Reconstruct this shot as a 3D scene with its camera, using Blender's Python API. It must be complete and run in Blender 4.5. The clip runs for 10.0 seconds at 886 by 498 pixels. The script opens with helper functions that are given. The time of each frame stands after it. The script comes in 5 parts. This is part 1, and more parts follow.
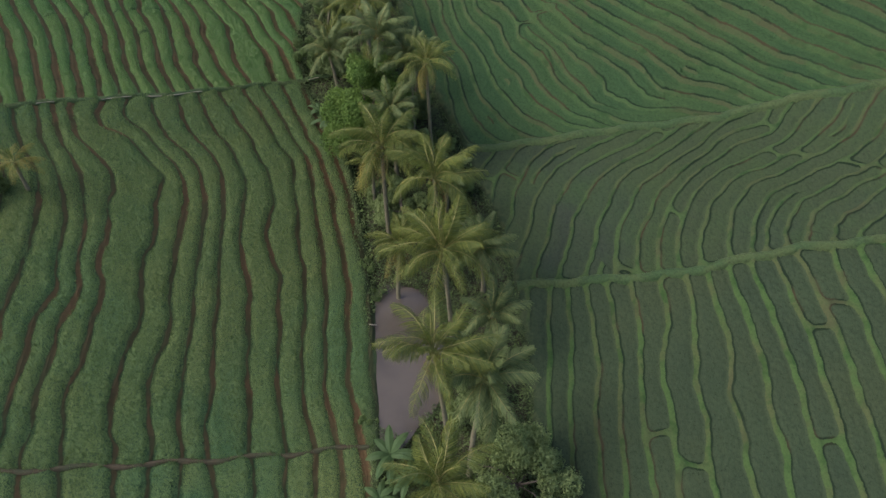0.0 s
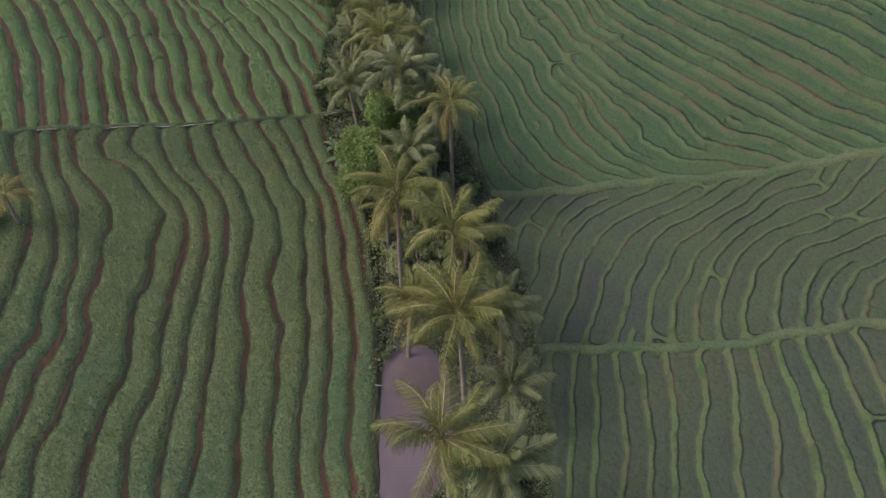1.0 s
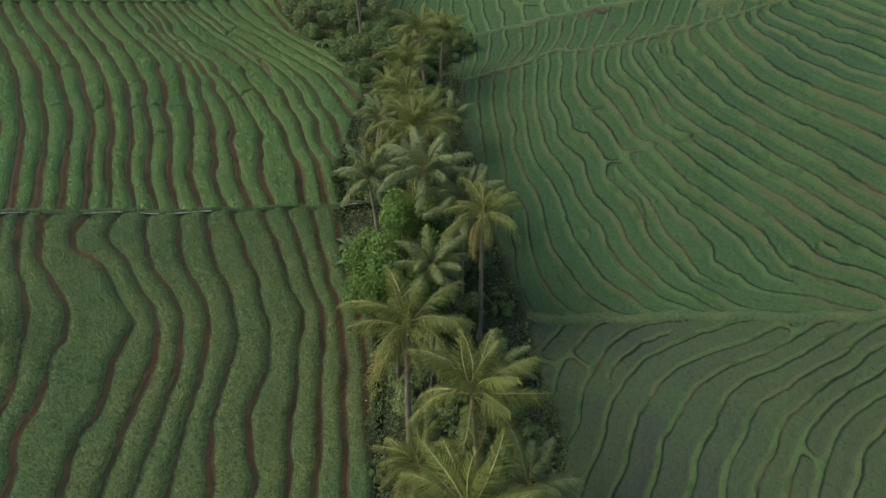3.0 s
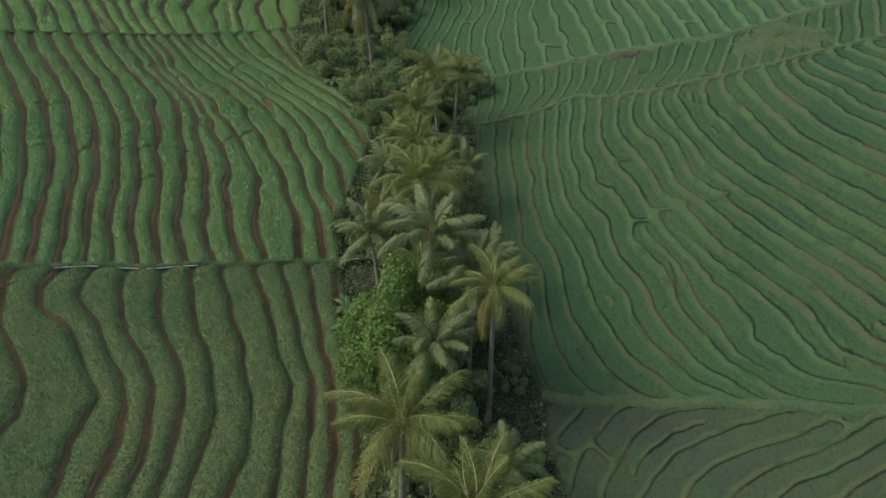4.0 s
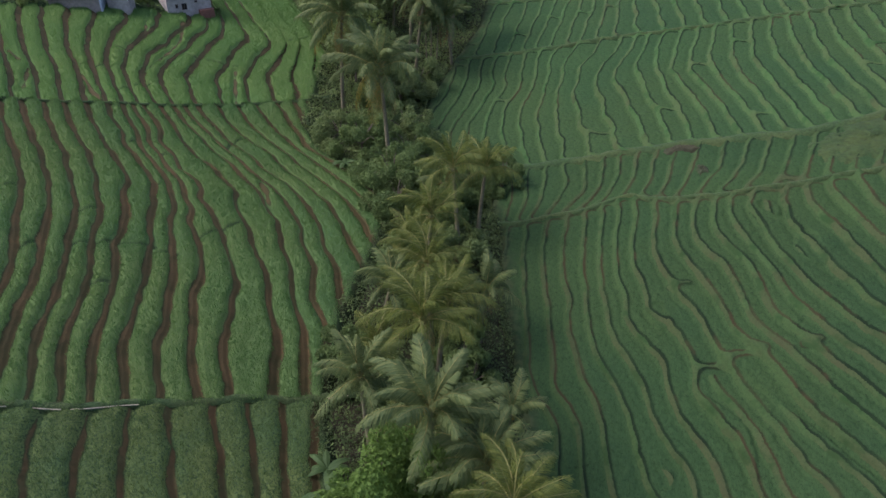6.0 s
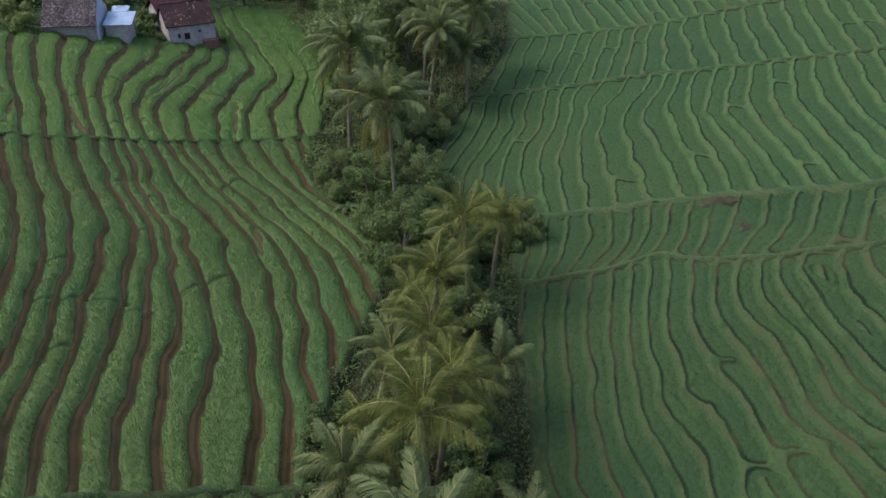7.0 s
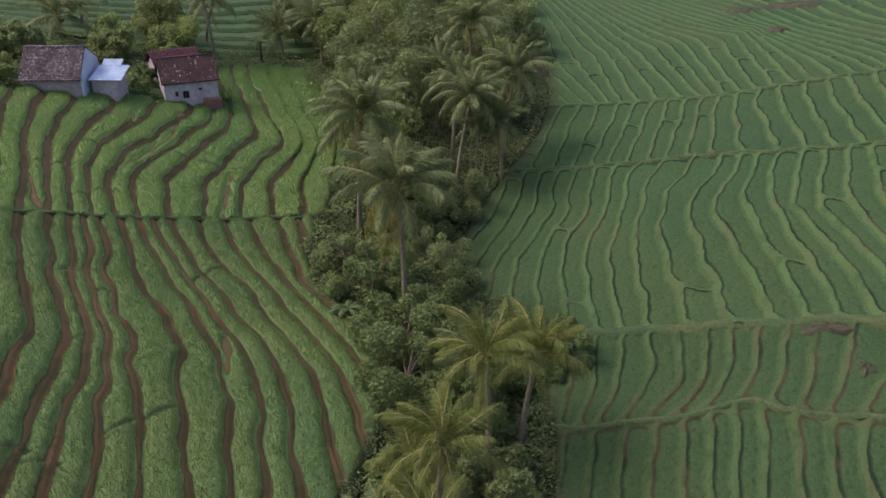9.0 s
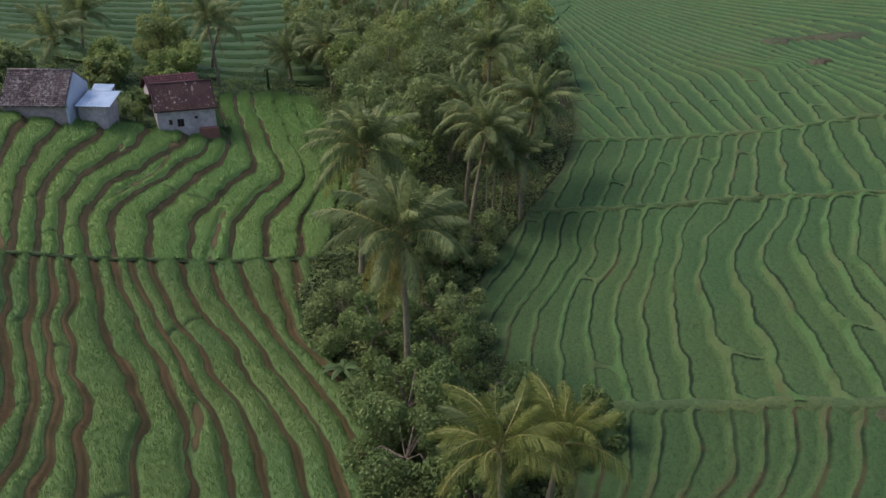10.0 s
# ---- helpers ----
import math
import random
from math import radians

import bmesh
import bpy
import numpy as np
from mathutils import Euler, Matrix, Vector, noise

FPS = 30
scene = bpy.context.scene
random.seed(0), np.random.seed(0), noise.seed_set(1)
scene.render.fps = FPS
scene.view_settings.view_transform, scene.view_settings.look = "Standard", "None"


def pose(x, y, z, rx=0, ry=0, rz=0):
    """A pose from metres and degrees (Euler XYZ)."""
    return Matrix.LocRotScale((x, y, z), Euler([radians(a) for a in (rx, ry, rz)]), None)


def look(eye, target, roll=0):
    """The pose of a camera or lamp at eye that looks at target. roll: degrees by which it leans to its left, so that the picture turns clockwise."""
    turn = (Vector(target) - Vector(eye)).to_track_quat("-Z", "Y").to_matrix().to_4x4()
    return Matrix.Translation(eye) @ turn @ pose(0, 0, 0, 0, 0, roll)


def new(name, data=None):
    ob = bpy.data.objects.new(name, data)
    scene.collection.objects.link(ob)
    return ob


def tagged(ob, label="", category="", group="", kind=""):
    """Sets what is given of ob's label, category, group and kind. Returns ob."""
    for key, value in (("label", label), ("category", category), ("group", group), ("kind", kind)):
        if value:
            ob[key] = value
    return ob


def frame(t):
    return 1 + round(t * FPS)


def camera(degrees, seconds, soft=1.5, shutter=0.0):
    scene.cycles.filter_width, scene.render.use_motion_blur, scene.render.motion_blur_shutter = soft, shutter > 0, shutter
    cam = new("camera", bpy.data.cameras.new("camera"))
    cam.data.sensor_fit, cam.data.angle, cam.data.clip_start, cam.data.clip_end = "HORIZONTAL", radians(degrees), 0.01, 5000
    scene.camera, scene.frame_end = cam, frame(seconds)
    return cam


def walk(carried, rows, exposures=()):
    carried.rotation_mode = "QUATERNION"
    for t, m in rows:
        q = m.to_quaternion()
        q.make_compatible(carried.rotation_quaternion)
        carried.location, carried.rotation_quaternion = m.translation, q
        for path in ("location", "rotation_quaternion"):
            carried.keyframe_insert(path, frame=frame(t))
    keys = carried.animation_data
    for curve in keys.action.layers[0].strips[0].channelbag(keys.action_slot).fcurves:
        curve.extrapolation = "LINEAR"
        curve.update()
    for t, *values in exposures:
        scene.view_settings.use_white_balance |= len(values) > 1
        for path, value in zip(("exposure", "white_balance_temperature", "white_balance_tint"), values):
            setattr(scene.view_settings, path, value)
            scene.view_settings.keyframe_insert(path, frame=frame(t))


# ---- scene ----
# Camera: a drone that glides down a gully between two terraced slopes.
cam = camera(64.3, 10.0, soft=1.5)
METRES, EYE, TILT, LEAN, TURN = 56.0, 45.0, -49.0, 1.6, 0.0
ROWS = [
    (0.0, 0.0, 0.0, 0.0, 0.0, 0.0, 0.0),
    (0.5, 0.0023, 0.0383, 0.0162, 0.91, 1.12, -1.48),
    (1.0, 0.0045, 0.0777, 0.035, 1.72, 2.27, -2.62),
    (1.5, 0.0067, 0.1178, 0.0567, 2.46, 3.36, -3.62),
    (2.0, 0.0077, 0.159, 0.0797, 3.2, 4.52, -4.63),
    (2.5, 0.0077, 0.2001, 0.105, 3.89, 5.6, -5.66),
    (4.0, 0.0016, 0.3237, 0.1864, 5.53, 8.88, -8.41),
    (4.5, -0.0021, 0.3652, 0.2142, 5.99, 9.98, -9.17),
    (5.0, -0.0061, 0.4065, 0.243, 6.48, 11.05, -9.97),
    (5.5, -0.0108, 0.449, 0.2718, 6.97, 12.17, -10.74),
    (7.0, -0.032, 0.5752, 0.362, 8.44, 15.27, -13.08),
    (7.5, -0.0404, 0.6177, 0.3915, 8.97, 16.32, -13.83),
    (8.0, -0.0498, 0.6605, 0.4208, 9.48, 17.37, -14.6),
    (8.5, -0.0604, 0.703, 0.4505, 9.96, 18.39, -15.35),
    (9.0, -0.0712, 0.7455, 0.4803, 10.49, 19.4, -16.1),
    (9.5, -0.0834, 0.7877, 0.5094, 10.98, 20.42, -16.84),
    (10.0, -0.0967, 0.83, 0.5383, 11.46, 21.44, -17.55),
]
EXPOSURES = [
    (0, 0.89, 5750.0, 18), (0.5, 0.89, 5850.0, 18), (1, 1.13, 5750.0, 47), (1.5, 0.95, 5800.0, 25), (2, 1.0, 5700.0, 36), (2.5, 0.93, 5950.0, 14), (4, 0.93, 5650.0, 18), (4.5, 1.06, 6800.0, 40), (5, 1.28, 5700.0, 44), (5.5, 0.84, 5600.0, 20), (7, 0.85, 5650.0, 20), (7.5, 1.08, 6400.0, 40), (8, 0.91, 5850.0, 24), (8.5, 0.93, 5750.0, 21), (9, 0.99, 6100.0, 32), (9.5, 1.05, 6150.0, 28), (10, 0.89, 5950.0, 22),
]
walk(cam, [(t, pose(0, 0, EYE, TILT, LEAN, TURN) @ pose(METRES * x, METRES * y, METRES * z, 90 + pitch, roll, yaw)) for t, x, y, z, yaw, pitch, roll in ROWS], EXPOSURES)

# Light: a hazy sky and a weak, wide sun.
SUN_ELEVATION, SUN_TURN = 52.0, 258.0
world = bpy.data.worlds.new("sky")
world.use_nodes = True
scene.world = world
sky = world.node_tree.nodes.new("ShaderNodeTexSky")
sky.sky_type, sky.sun_disc = "NISHITA", False
sky.sun_elevation, sky.sun_rotation = radians(SUN_ELEVATION), radians(SUN_TURN)
sky.dust_density = 4.0
back = world.node_tree.nodes["Background"]
back.inputs["Strength"].default_value = 0.15
world.node_tree.links.new(sky.outputs[0], back.inputs["Color"])
sun_data = bpy.data.lights.new("sun", "SUN")
sun_data.energy, sun_data.angle, sun_data.color = 1.05, radians(25), (1.0, 0.95, 0.86)
sun = new("sun", sun_data)
sun_way = Vector((math.sin(radians(SUN_TURN)) * math.cos(radians(SUN_ELEVATION)), math.cos(radians(SUN_TURN)) * math.cos(radians(SUN_ELEVATION)), math.sin(radians(SUN_ELEVATION))))
sun.matrix_world = look(Vector((0, 0, 80)) + sun_way, (0, 0, 80))

# ---- materials ----
class Graph:
    """A small helper to write node materials."""

    def __init__(self, name, rough=0.8, spec=0.2):
        self.mat = bpy.data.materials.new(name)
        self.mat.use_nodes = True
        self.tree = self.mat.node_tree
        self.out = self.tree.nodes["Principled BSDF"]
        self.out.inputs["Roughness"].default_value = rough
        self.out.inputs["Specular IOR Level"].default_value = spec

    def node(self, kind, values=None, **props):
        n = self.tree.nodes.new(kind)
        if "operation" in props:
            n.operation = props["operation"]
        if "interpolation_type" in props:
            n.interpolation_type = props["interpolation_type"]
        if "data_type" in props:
            n.data_type, n.blend_type = props["data_type"], props["blend_type"]
        if "attribute_name" in props:
            n.attribute_name = props["attribute_name"]
        for key, value in (values or {}).items():
            self.put(n.inputs[key], value)
        return n

    def put(self, socket, value):
        if isinstance(value, bpy.types.NodeSocket):
            self.tree.links.new(value, socket)
        elif isinstance(value, tuple) and len(value) == 3 and socket.type == "RGBA":
            socket.default_value = (*value, 1)
        else:
            socket.default_value = value

    def place(self):
        return self.node("ShaderNodeNewGeometry").outputs["Position"]

    def noise(self, scale, detail=3.0, rough=0.55, at=None):
        return self.node("ShaderNodeTexNoise", {"Vector": at or self.place(), "Scale": scale, "Detail": detail, "Roughness": rough}).outputs["Fac"]

    def math(self, op, a, b=0.0, c=0.0):
        n = self.node("ShaderNodeMath", {0: a, 1: b, 2: c}, operation=op)
        return n.outputs[0]

    def ramp(self, fac, low, high, to_low=0.0, to_high=1.0, smooth=True):
        return self.node("ShaderNodeMapRange", {"Value": fac, "From Min": low, "From Max": high, "To Min": to_low, "To Max": to_high}, interpolation_type="SMOOTHSTEP" if smooth else "LINEAR").outputs[0]

    def mix(self, fac, a, b, blend="MIX"):
        n = self.node("ShaderNodeMix", data_type="RGBA", blend_type=blend)
        for key, value in (("Factor_Float", fac), ("A_Color", a), ("B_Color", b)):
            self.put(next(s for s in n.inputs if s.identifier == key), value)
        return next(s for s in n.outputs if s.identifier == "Result_Color")

    def attribute(self, name):
        return self.node("ShaderNodeAttribute", attribute_name=name).outputs["Fac"]

    def chance(self):
        return self.node("ShaderNodeObjectInfo").outputs["Random"]

    def island(self):
        return self.node("ShaderNodeNewGeometry").outputs["Random Per Island"]

    def colour(self, value):
        self.put(self.out.inputs["Base Color"], value)
        return self

    def bump(self, height, strength=0.4, distance=0.05):
        b = self.node("ShaderNodeBump", {"Height": height, "Strength": strength, "Distance": distance})
        self.tree.links.new(b.outputs[0], self.out.inputs["Normal"])
        return self

    def through_leaf(self, value, share):
        self.out.inputs["Subsurface Weight"].default_value = 0.0
        self.out.inputs["Transmission Weight"].default_value = 0.0
        leaf = self.node("ShaderNodeBsdfTranslucent", {"Color": value})
        both = self.node("ShaderNodeMixShader", {0: share, 1: self.out.outputs[0], 2: leaf.outputs[0]})
        self.tree.links.new(both.outputs[0], self.tree.nodes["Material Output"].inputs["Surface"])
        return self


def paddy_material(name, rice_a, rice_b, bund_a, bund_b, half, rim=0.06, furrow_shade=0.0, earth=0.0, speckle=0.0):
    """Rice on level strips with bare or grassy risers between; 'strip' counts the strips, 'span' is their width, 'ledge' the way to a closing ledge, 'verge' the way past the field's edge."""
    g = Graph(name, 0.85, 0.06)
    strip, span, verge, ledge = g.attribute("strip"), g.attribute("span"), g.attribute("verge"), g.attribute("ledge")
    times = g.math("ADD", g.math("GREATER_THAN", g.attribute("fork"), 0.0), 1.0)
    side = g.math("MULTIPLY", g.math("SUBTRACT", g.math("FRACT", g.math("ADD", g.math("MULTIPLY", strip, times), 0.5)), 0.5), g.math("DIVIDE", span, times))
    side = g.math("ADD", side, g.math("MULTIPLY", g.math("SUBTRACT", g.noise(1.1, 3.0), 0.5), 0.1))

    def rounded(v, r):
        far_v, far_l = (g.math("MAXIMUM", g.math("SUBTRACT", r, s), 0.0) for s in (v, ledge))
        return g.math("SUBTRACT", r, g.math("SQRT", g.math("ADD", g.math("MULTIPLY", far_v, far_v), g.math("MULTIPLY", far_l, far_l))))

    off = rounded(g.math("ABSOLUTE", side), 0.7) if furrow_shade else g.math("MINIMUM", g.math("ABSOLUTE", side), g.math("ADD", ledge, 0.04))
    off = g.math("ADD", off, g.math("MULTIPLY", g.math("SUBTRACT", g.noise(1.6, 4.0, 0.65), 0.5), 0.12 if furrow_shade else 0.2))
    off = g.math("ADD", off, g.math("MULTIPLY", g.math("SUBTRACT", g.noise(0.23, 2.0), 0.5), 0.22 if furrow_shade else 0.62))
    if not furrow_shade:
        # wider bands of mud on the risers towards the gully
        off = g.math("SUBTRACT", off, g.ramp(verge, -6.0, -0.5, 0.0, 0.13))
    rice = g.mix(g.ramp(g.noise(0.16, 3.0), 0.35, 0.68), rice_a, rice_b)
    rice = g.mix(g.math("MULTIPLY", g.chance(), 0.6), rice, g.mix(0.5, rice_a, (rice_b[0] * 1.25, rice_b[1] * 1.2, rice_b[2])))
    rice = g.mix(g.ramp(g.noise(0.07, 3.0), 0.4, 0.62, 0.0, 0.5), rice, (rice_b[0] * 1.18, rice_b[1] * 1.02, rice_b[2] * 0.9))
    blade_way = g.node("ShaderNodeVectorMath", {0: g.place(), 1: (1.0, 0.35, 0.35)}, operation="MULTIPLY").outputs[0]
    grain = g.noise(17.0 if furrow_shade else 34.0, 3.0, 0.7, blade_way)
    clump = g.noise(9.0 if furrow_shade else 18.0, 4.0, 0.7, blade_way)
    rice = g.mix(g.ramp(grain, 0.3, 0.5, 0.4 if furrow_shade else 0.16, 0.0), rice, (rice_a[0] * 0.45, rice_a[1] * 0.5, rice_a[2] * 0.5))
    rice = g.mix(g.ramp(clump, 0.3, 0.5, 0.42 if furrow_shade else 0.06, 0.0), rice, (rice_a[0] * 0.5, rice_a[1] * 0.5, rice_a[2] * 0.5))
    rice = g.mix(g.ramp(grain, 0.52, 0.72, 0.0, 0.3), rice, (rice_b[0] * 1.35, rice_b[1] * 1.25, rice_b[2] * 1.2))
    rice = g.mix(g.ramp(clump, 0.55, 0.72, 0.0, 0.42 if furrow_shade else 0.2), rice, (rice_b[0] * 1.3, rice_b[1] * 1.25, rice_b[2] * 1.2))
    rice = g.mix(g.ramp(g.noise(5.0, 5.0, 0.8), 0.36, 0.45, 0.6 if furrow_shade else 0.1, 0.0), rice, (rice_a[0] * 0.5, rice_a[1] * 0.45, rice_a[2] * 0.5))
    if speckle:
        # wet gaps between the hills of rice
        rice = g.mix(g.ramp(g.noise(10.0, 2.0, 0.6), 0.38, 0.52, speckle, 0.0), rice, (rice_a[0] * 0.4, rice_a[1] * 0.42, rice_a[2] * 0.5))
    soil = g.mix(g.ramp(g.noise(0.22, 4.0), 0.42, 0.6), bund_a, bund_b)
    soil = g.mix(g.ramp(g.noise(6.0, 5.0, 0.7), 0.3, 0.6, 0.5, 0.0), soil, (bund_a[0] * 0.6, bund_a[1] * 0.62, bund_a[2] * 0.6))
    soil = g.mix(g.ramp(g.noise(0.5, 4.0, 0.6), 0.5, 0.66, 0.0, 0.7), soil, (bund_a[0] * 0.45, bund_a[1] * 0.62, bund_a[2] * 0.55))
    planted = g.ramp(off, half, half + rim)
    # dark mud rim that paints in the shade at the rice's foot
    rim_shade = g.mix(g.ramp(g.noise(2.2, 4.0), 0.4, 0.6), (0.032, 0.035, 0.014), (0.044, 0.046, 0.018))
    if furrow_shade:
        # furrow soil with each bund's shadow painted in; bare soil on some bunds
        soil = g.mix(g.ramp(g.noise(0.31, 3.0), 0.55, 0.68, 0.0, 0.45), soil, (0.050, 0.047, 0.022))
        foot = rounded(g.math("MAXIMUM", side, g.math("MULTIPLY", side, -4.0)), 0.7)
        band = g.ramp(foot, half + furrow_shade * 0.3, half + furrow_shade * 0.75, 1.0, 0.0)
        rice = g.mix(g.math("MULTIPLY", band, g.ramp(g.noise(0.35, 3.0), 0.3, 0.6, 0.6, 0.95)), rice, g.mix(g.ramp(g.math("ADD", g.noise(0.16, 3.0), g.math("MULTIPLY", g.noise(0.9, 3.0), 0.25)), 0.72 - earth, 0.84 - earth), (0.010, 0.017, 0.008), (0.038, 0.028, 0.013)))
    else:
        soil = g.mix(g.ramp(off, half - rim, half), soil, rim_shade)
        # grassy ledges across the strips, darkened to paint in the shade of their dip
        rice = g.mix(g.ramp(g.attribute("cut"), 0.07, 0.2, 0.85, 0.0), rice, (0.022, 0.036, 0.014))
    colour = g.mix(planted, soil, rice)
    # weeds past the edge; inside it this dark tone paints in gully shade
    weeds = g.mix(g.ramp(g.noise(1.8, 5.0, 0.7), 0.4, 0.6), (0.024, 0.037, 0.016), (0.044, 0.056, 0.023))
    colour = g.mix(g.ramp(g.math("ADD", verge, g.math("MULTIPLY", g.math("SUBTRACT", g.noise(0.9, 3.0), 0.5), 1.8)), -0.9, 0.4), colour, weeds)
    g.colour(colour).bump(g.mix(0.5, clump, grain), 0.5, 0.08 if furrow_shade else 0.04)
    return g.mat


def plain_material(name, a, b, scale, rough=0.85, dark=0.5, grain=8.0, bump=0.4, distance=0.03, by_chance=0.0, spec=0.2):
    g = Graph(name, rough, spec)
    c = g.mix(g.ramp(g.noise(scale, 4.0), 0.35, 0.65), a, b)
    if by_chance:
        c = g.mix(g.math("MULTIPLY", g.chance(), by_chance), c, tuple(v * 1.6 for v in b))
    c = g.mix(g.ramp(g.noise(grain, 5.0, 0.7), 0.32, 0.6, dark, 0.0), c, tuple(v * 0.4 for v in a))
    g.colour(c).bump(g.noise(grain, 4.0, 0.7), bump, distance)
    return g.mat


def leaf_material(name, a, b, tip=None, island=0.8, patch=0.5, thin=0.42):
    g = Graph(name, 0.62, 0.18)
    c = g.mix(g.ramp(g.noise(patch, 2.0), 0.38, 0.62), a, b)
    if island:
        c = g.mix(g.math("MULTIPLY", g.island(), island), c, tip or tuple(v * 1.5 for v in b))
    c = g.mix(g.math("MULTIPLY", g.chance(), 0.35), c, tuple(v * 0.55 for v in a))
    g.colour(c)
    g.through_leaf(c, thin)
    return g.mat


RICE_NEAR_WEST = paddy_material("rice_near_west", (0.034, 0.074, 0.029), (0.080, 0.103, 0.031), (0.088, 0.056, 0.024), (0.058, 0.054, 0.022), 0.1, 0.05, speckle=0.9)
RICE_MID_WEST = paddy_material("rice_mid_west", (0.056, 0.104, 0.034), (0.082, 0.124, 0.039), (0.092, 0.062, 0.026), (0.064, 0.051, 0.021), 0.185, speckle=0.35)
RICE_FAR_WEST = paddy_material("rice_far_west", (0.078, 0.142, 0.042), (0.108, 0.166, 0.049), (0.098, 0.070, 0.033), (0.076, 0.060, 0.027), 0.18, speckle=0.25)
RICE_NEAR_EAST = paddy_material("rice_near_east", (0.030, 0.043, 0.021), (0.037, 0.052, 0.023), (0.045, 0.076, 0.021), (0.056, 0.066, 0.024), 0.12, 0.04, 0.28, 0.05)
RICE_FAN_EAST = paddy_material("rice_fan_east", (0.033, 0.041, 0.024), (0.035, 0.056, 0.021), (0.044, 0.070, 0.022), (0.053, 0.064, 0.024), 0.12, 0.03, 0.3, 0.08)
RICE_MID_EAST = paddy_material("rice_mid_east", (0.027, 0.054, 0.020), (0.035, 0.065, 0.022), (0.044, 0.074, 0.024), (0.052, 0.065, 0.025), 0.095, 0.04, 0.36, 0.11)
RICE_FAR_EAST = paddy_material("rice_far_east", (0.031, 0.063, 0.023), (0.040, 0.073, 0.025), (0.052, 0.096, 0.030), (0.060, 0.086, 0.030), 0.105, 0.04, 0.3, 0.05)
BUND_GRASS = plain_material("bund_grass", (0.040, 0.069, 0.021), (0.062, 0.083, 0.025), 0.5, grain=5.0, bump=0.9, distance=0.12)
BUND_MUD = plain_material("bund_mud", (0.058, 0.044, 0.022), (0.044, 0.048, 0.020), 0.9, grain=6.0)
CONCRETE = plain_material("channel_concrete", (0.40, 0.34, 0.22), (0.27, 0.23, 0.15), 1.5, grain=9.0)
g = Graph("gully_floor", 0.85, 0.1)
earth = g.mix(g.ramp(g.noise(0.35, 4.0), 0.35, 0.65), (0.052, 0.044, 0.026), (0.056, 0.060, 0.028))
meadow = g.mix(g.ramp(g.noise(0.12, 4.0), 0.35, 0.65), (0.036, 0.063, 0.022), (0.052, 0.078, 0.027))
earth = g.mix(g.attribute("meadow"), earth, meadow)
earth = g.mix(g.ramp(g.noise(2.6, 5.0, 0.7), 0.32, 0.6, 0.5, 0.0), earth, (0.020, 0.022, 0.012))
g.colour(earth).bump(g.noise(2.6, 4.0, 0.7), 1.0, 0.25)
GROUND = g.mat
TRUNK = plain_material("palm_trunk", (0.18, 0.158, 0.085), (0.125, 0.108, 0.06), 1.2, grain=7.0, by_chance=0.3)
BARK = plain_material("tree_bark", (0.10, 0.08, 0.055), (0.16, 0.13, 0.09), 1.5, grain=9.0)
FROND = leaf_material("palm_frond", (0.064, 0.094, 0.019), (0.112, 0.138, 0.026), (0.186, 0.194, 0.036))
FROND_DARK = leaf_material("palm_frond_dark", (0.081, 0.120, 0.041), (0.127, 0.166, 0.056), (0.200, 0.224, 0.073))
FROND_DRY = leaf_material("palm_frond_dry", (0.16, 0.102, 0.035), (0.24, 0.177, 0.05), (0.26, 0.186, 0.07))
FROND_YELLOW = leaf_material("palm_frond_yellow", (0.15, 0.130, 0.022), (0.22, 0.177, 0.03), (0.24, 0.205, 0.04))
RIB = plain_material("frond_rib", (0.19, 0.186, 0.055), (0.25, 0.223, 0.07), 2.0)
COCONUT = plain_material("coconut_husk", (0.16, 0.12, 0.03), (0.12, 0.15, 0.03), 3.0)
LEAF_BRIGHT = leaf_material("leaf_bright", (0.080, 0.142, 0.024), (0.120, 0.182, 0.032))
LEAF_DARK = leaf_material("leaf_dark", (0.106, 0.145, 0.047), (0.148, 0.184, 0.059))
LEAF_DEEP = leaf_material("leaf_deep", (0.088, 0.132, 0.039), (0.127, 0.171, 0.049))
LEAF_OLIVE = leaf_material("leaf_olive", (0.127, 0.160, 0.048), (0.172, 0.201, 0.057))
LEAF_MID = leaf_material("leaf_mid", (0.138, 0.191, 0.053), (0.190, 0.235, 0.062))
LEAF_BANANA = leaf_material("leaf_banana", (0.056, 0.096, 0.030), (0.080, 0.122, 0.038))
WEED = leaf_material("leaf_weeds", (0.056, 0.085, 0.029), (0.094, 0.123, 0.040))

# ---- the lie of the land ----
HEIGHTS_WEST = [
    (-17.1, 24.3, 3.4), (-25, 30.4, 7.1), (-25.7, 38, 8.3), (-22.8, 40.7, 7.6), (-14.8, 41.2, 5.1), (-19.2, 54.3, 6), (-23.9, 52, 7.3),
    (-34.9, 59.2, 11), (-25.7, 69, 7.5), (-38.8, 84.7, 8.9), (-27.5, 87.2, 5.8), (-53, 96.4, 13.6), (-46.1, 103.8, 11.6), (-14.8, 57, 4),
    (-30.7, 98, 7.5), (-6.8, 33.8, 1.2), (-45, 70, 12.5), (-40, 40, 13), (-70, 90, 17), (-36, 20, 9), (-60, 75, 16), (-53, 127, 10), (-20, 150, 13),
]
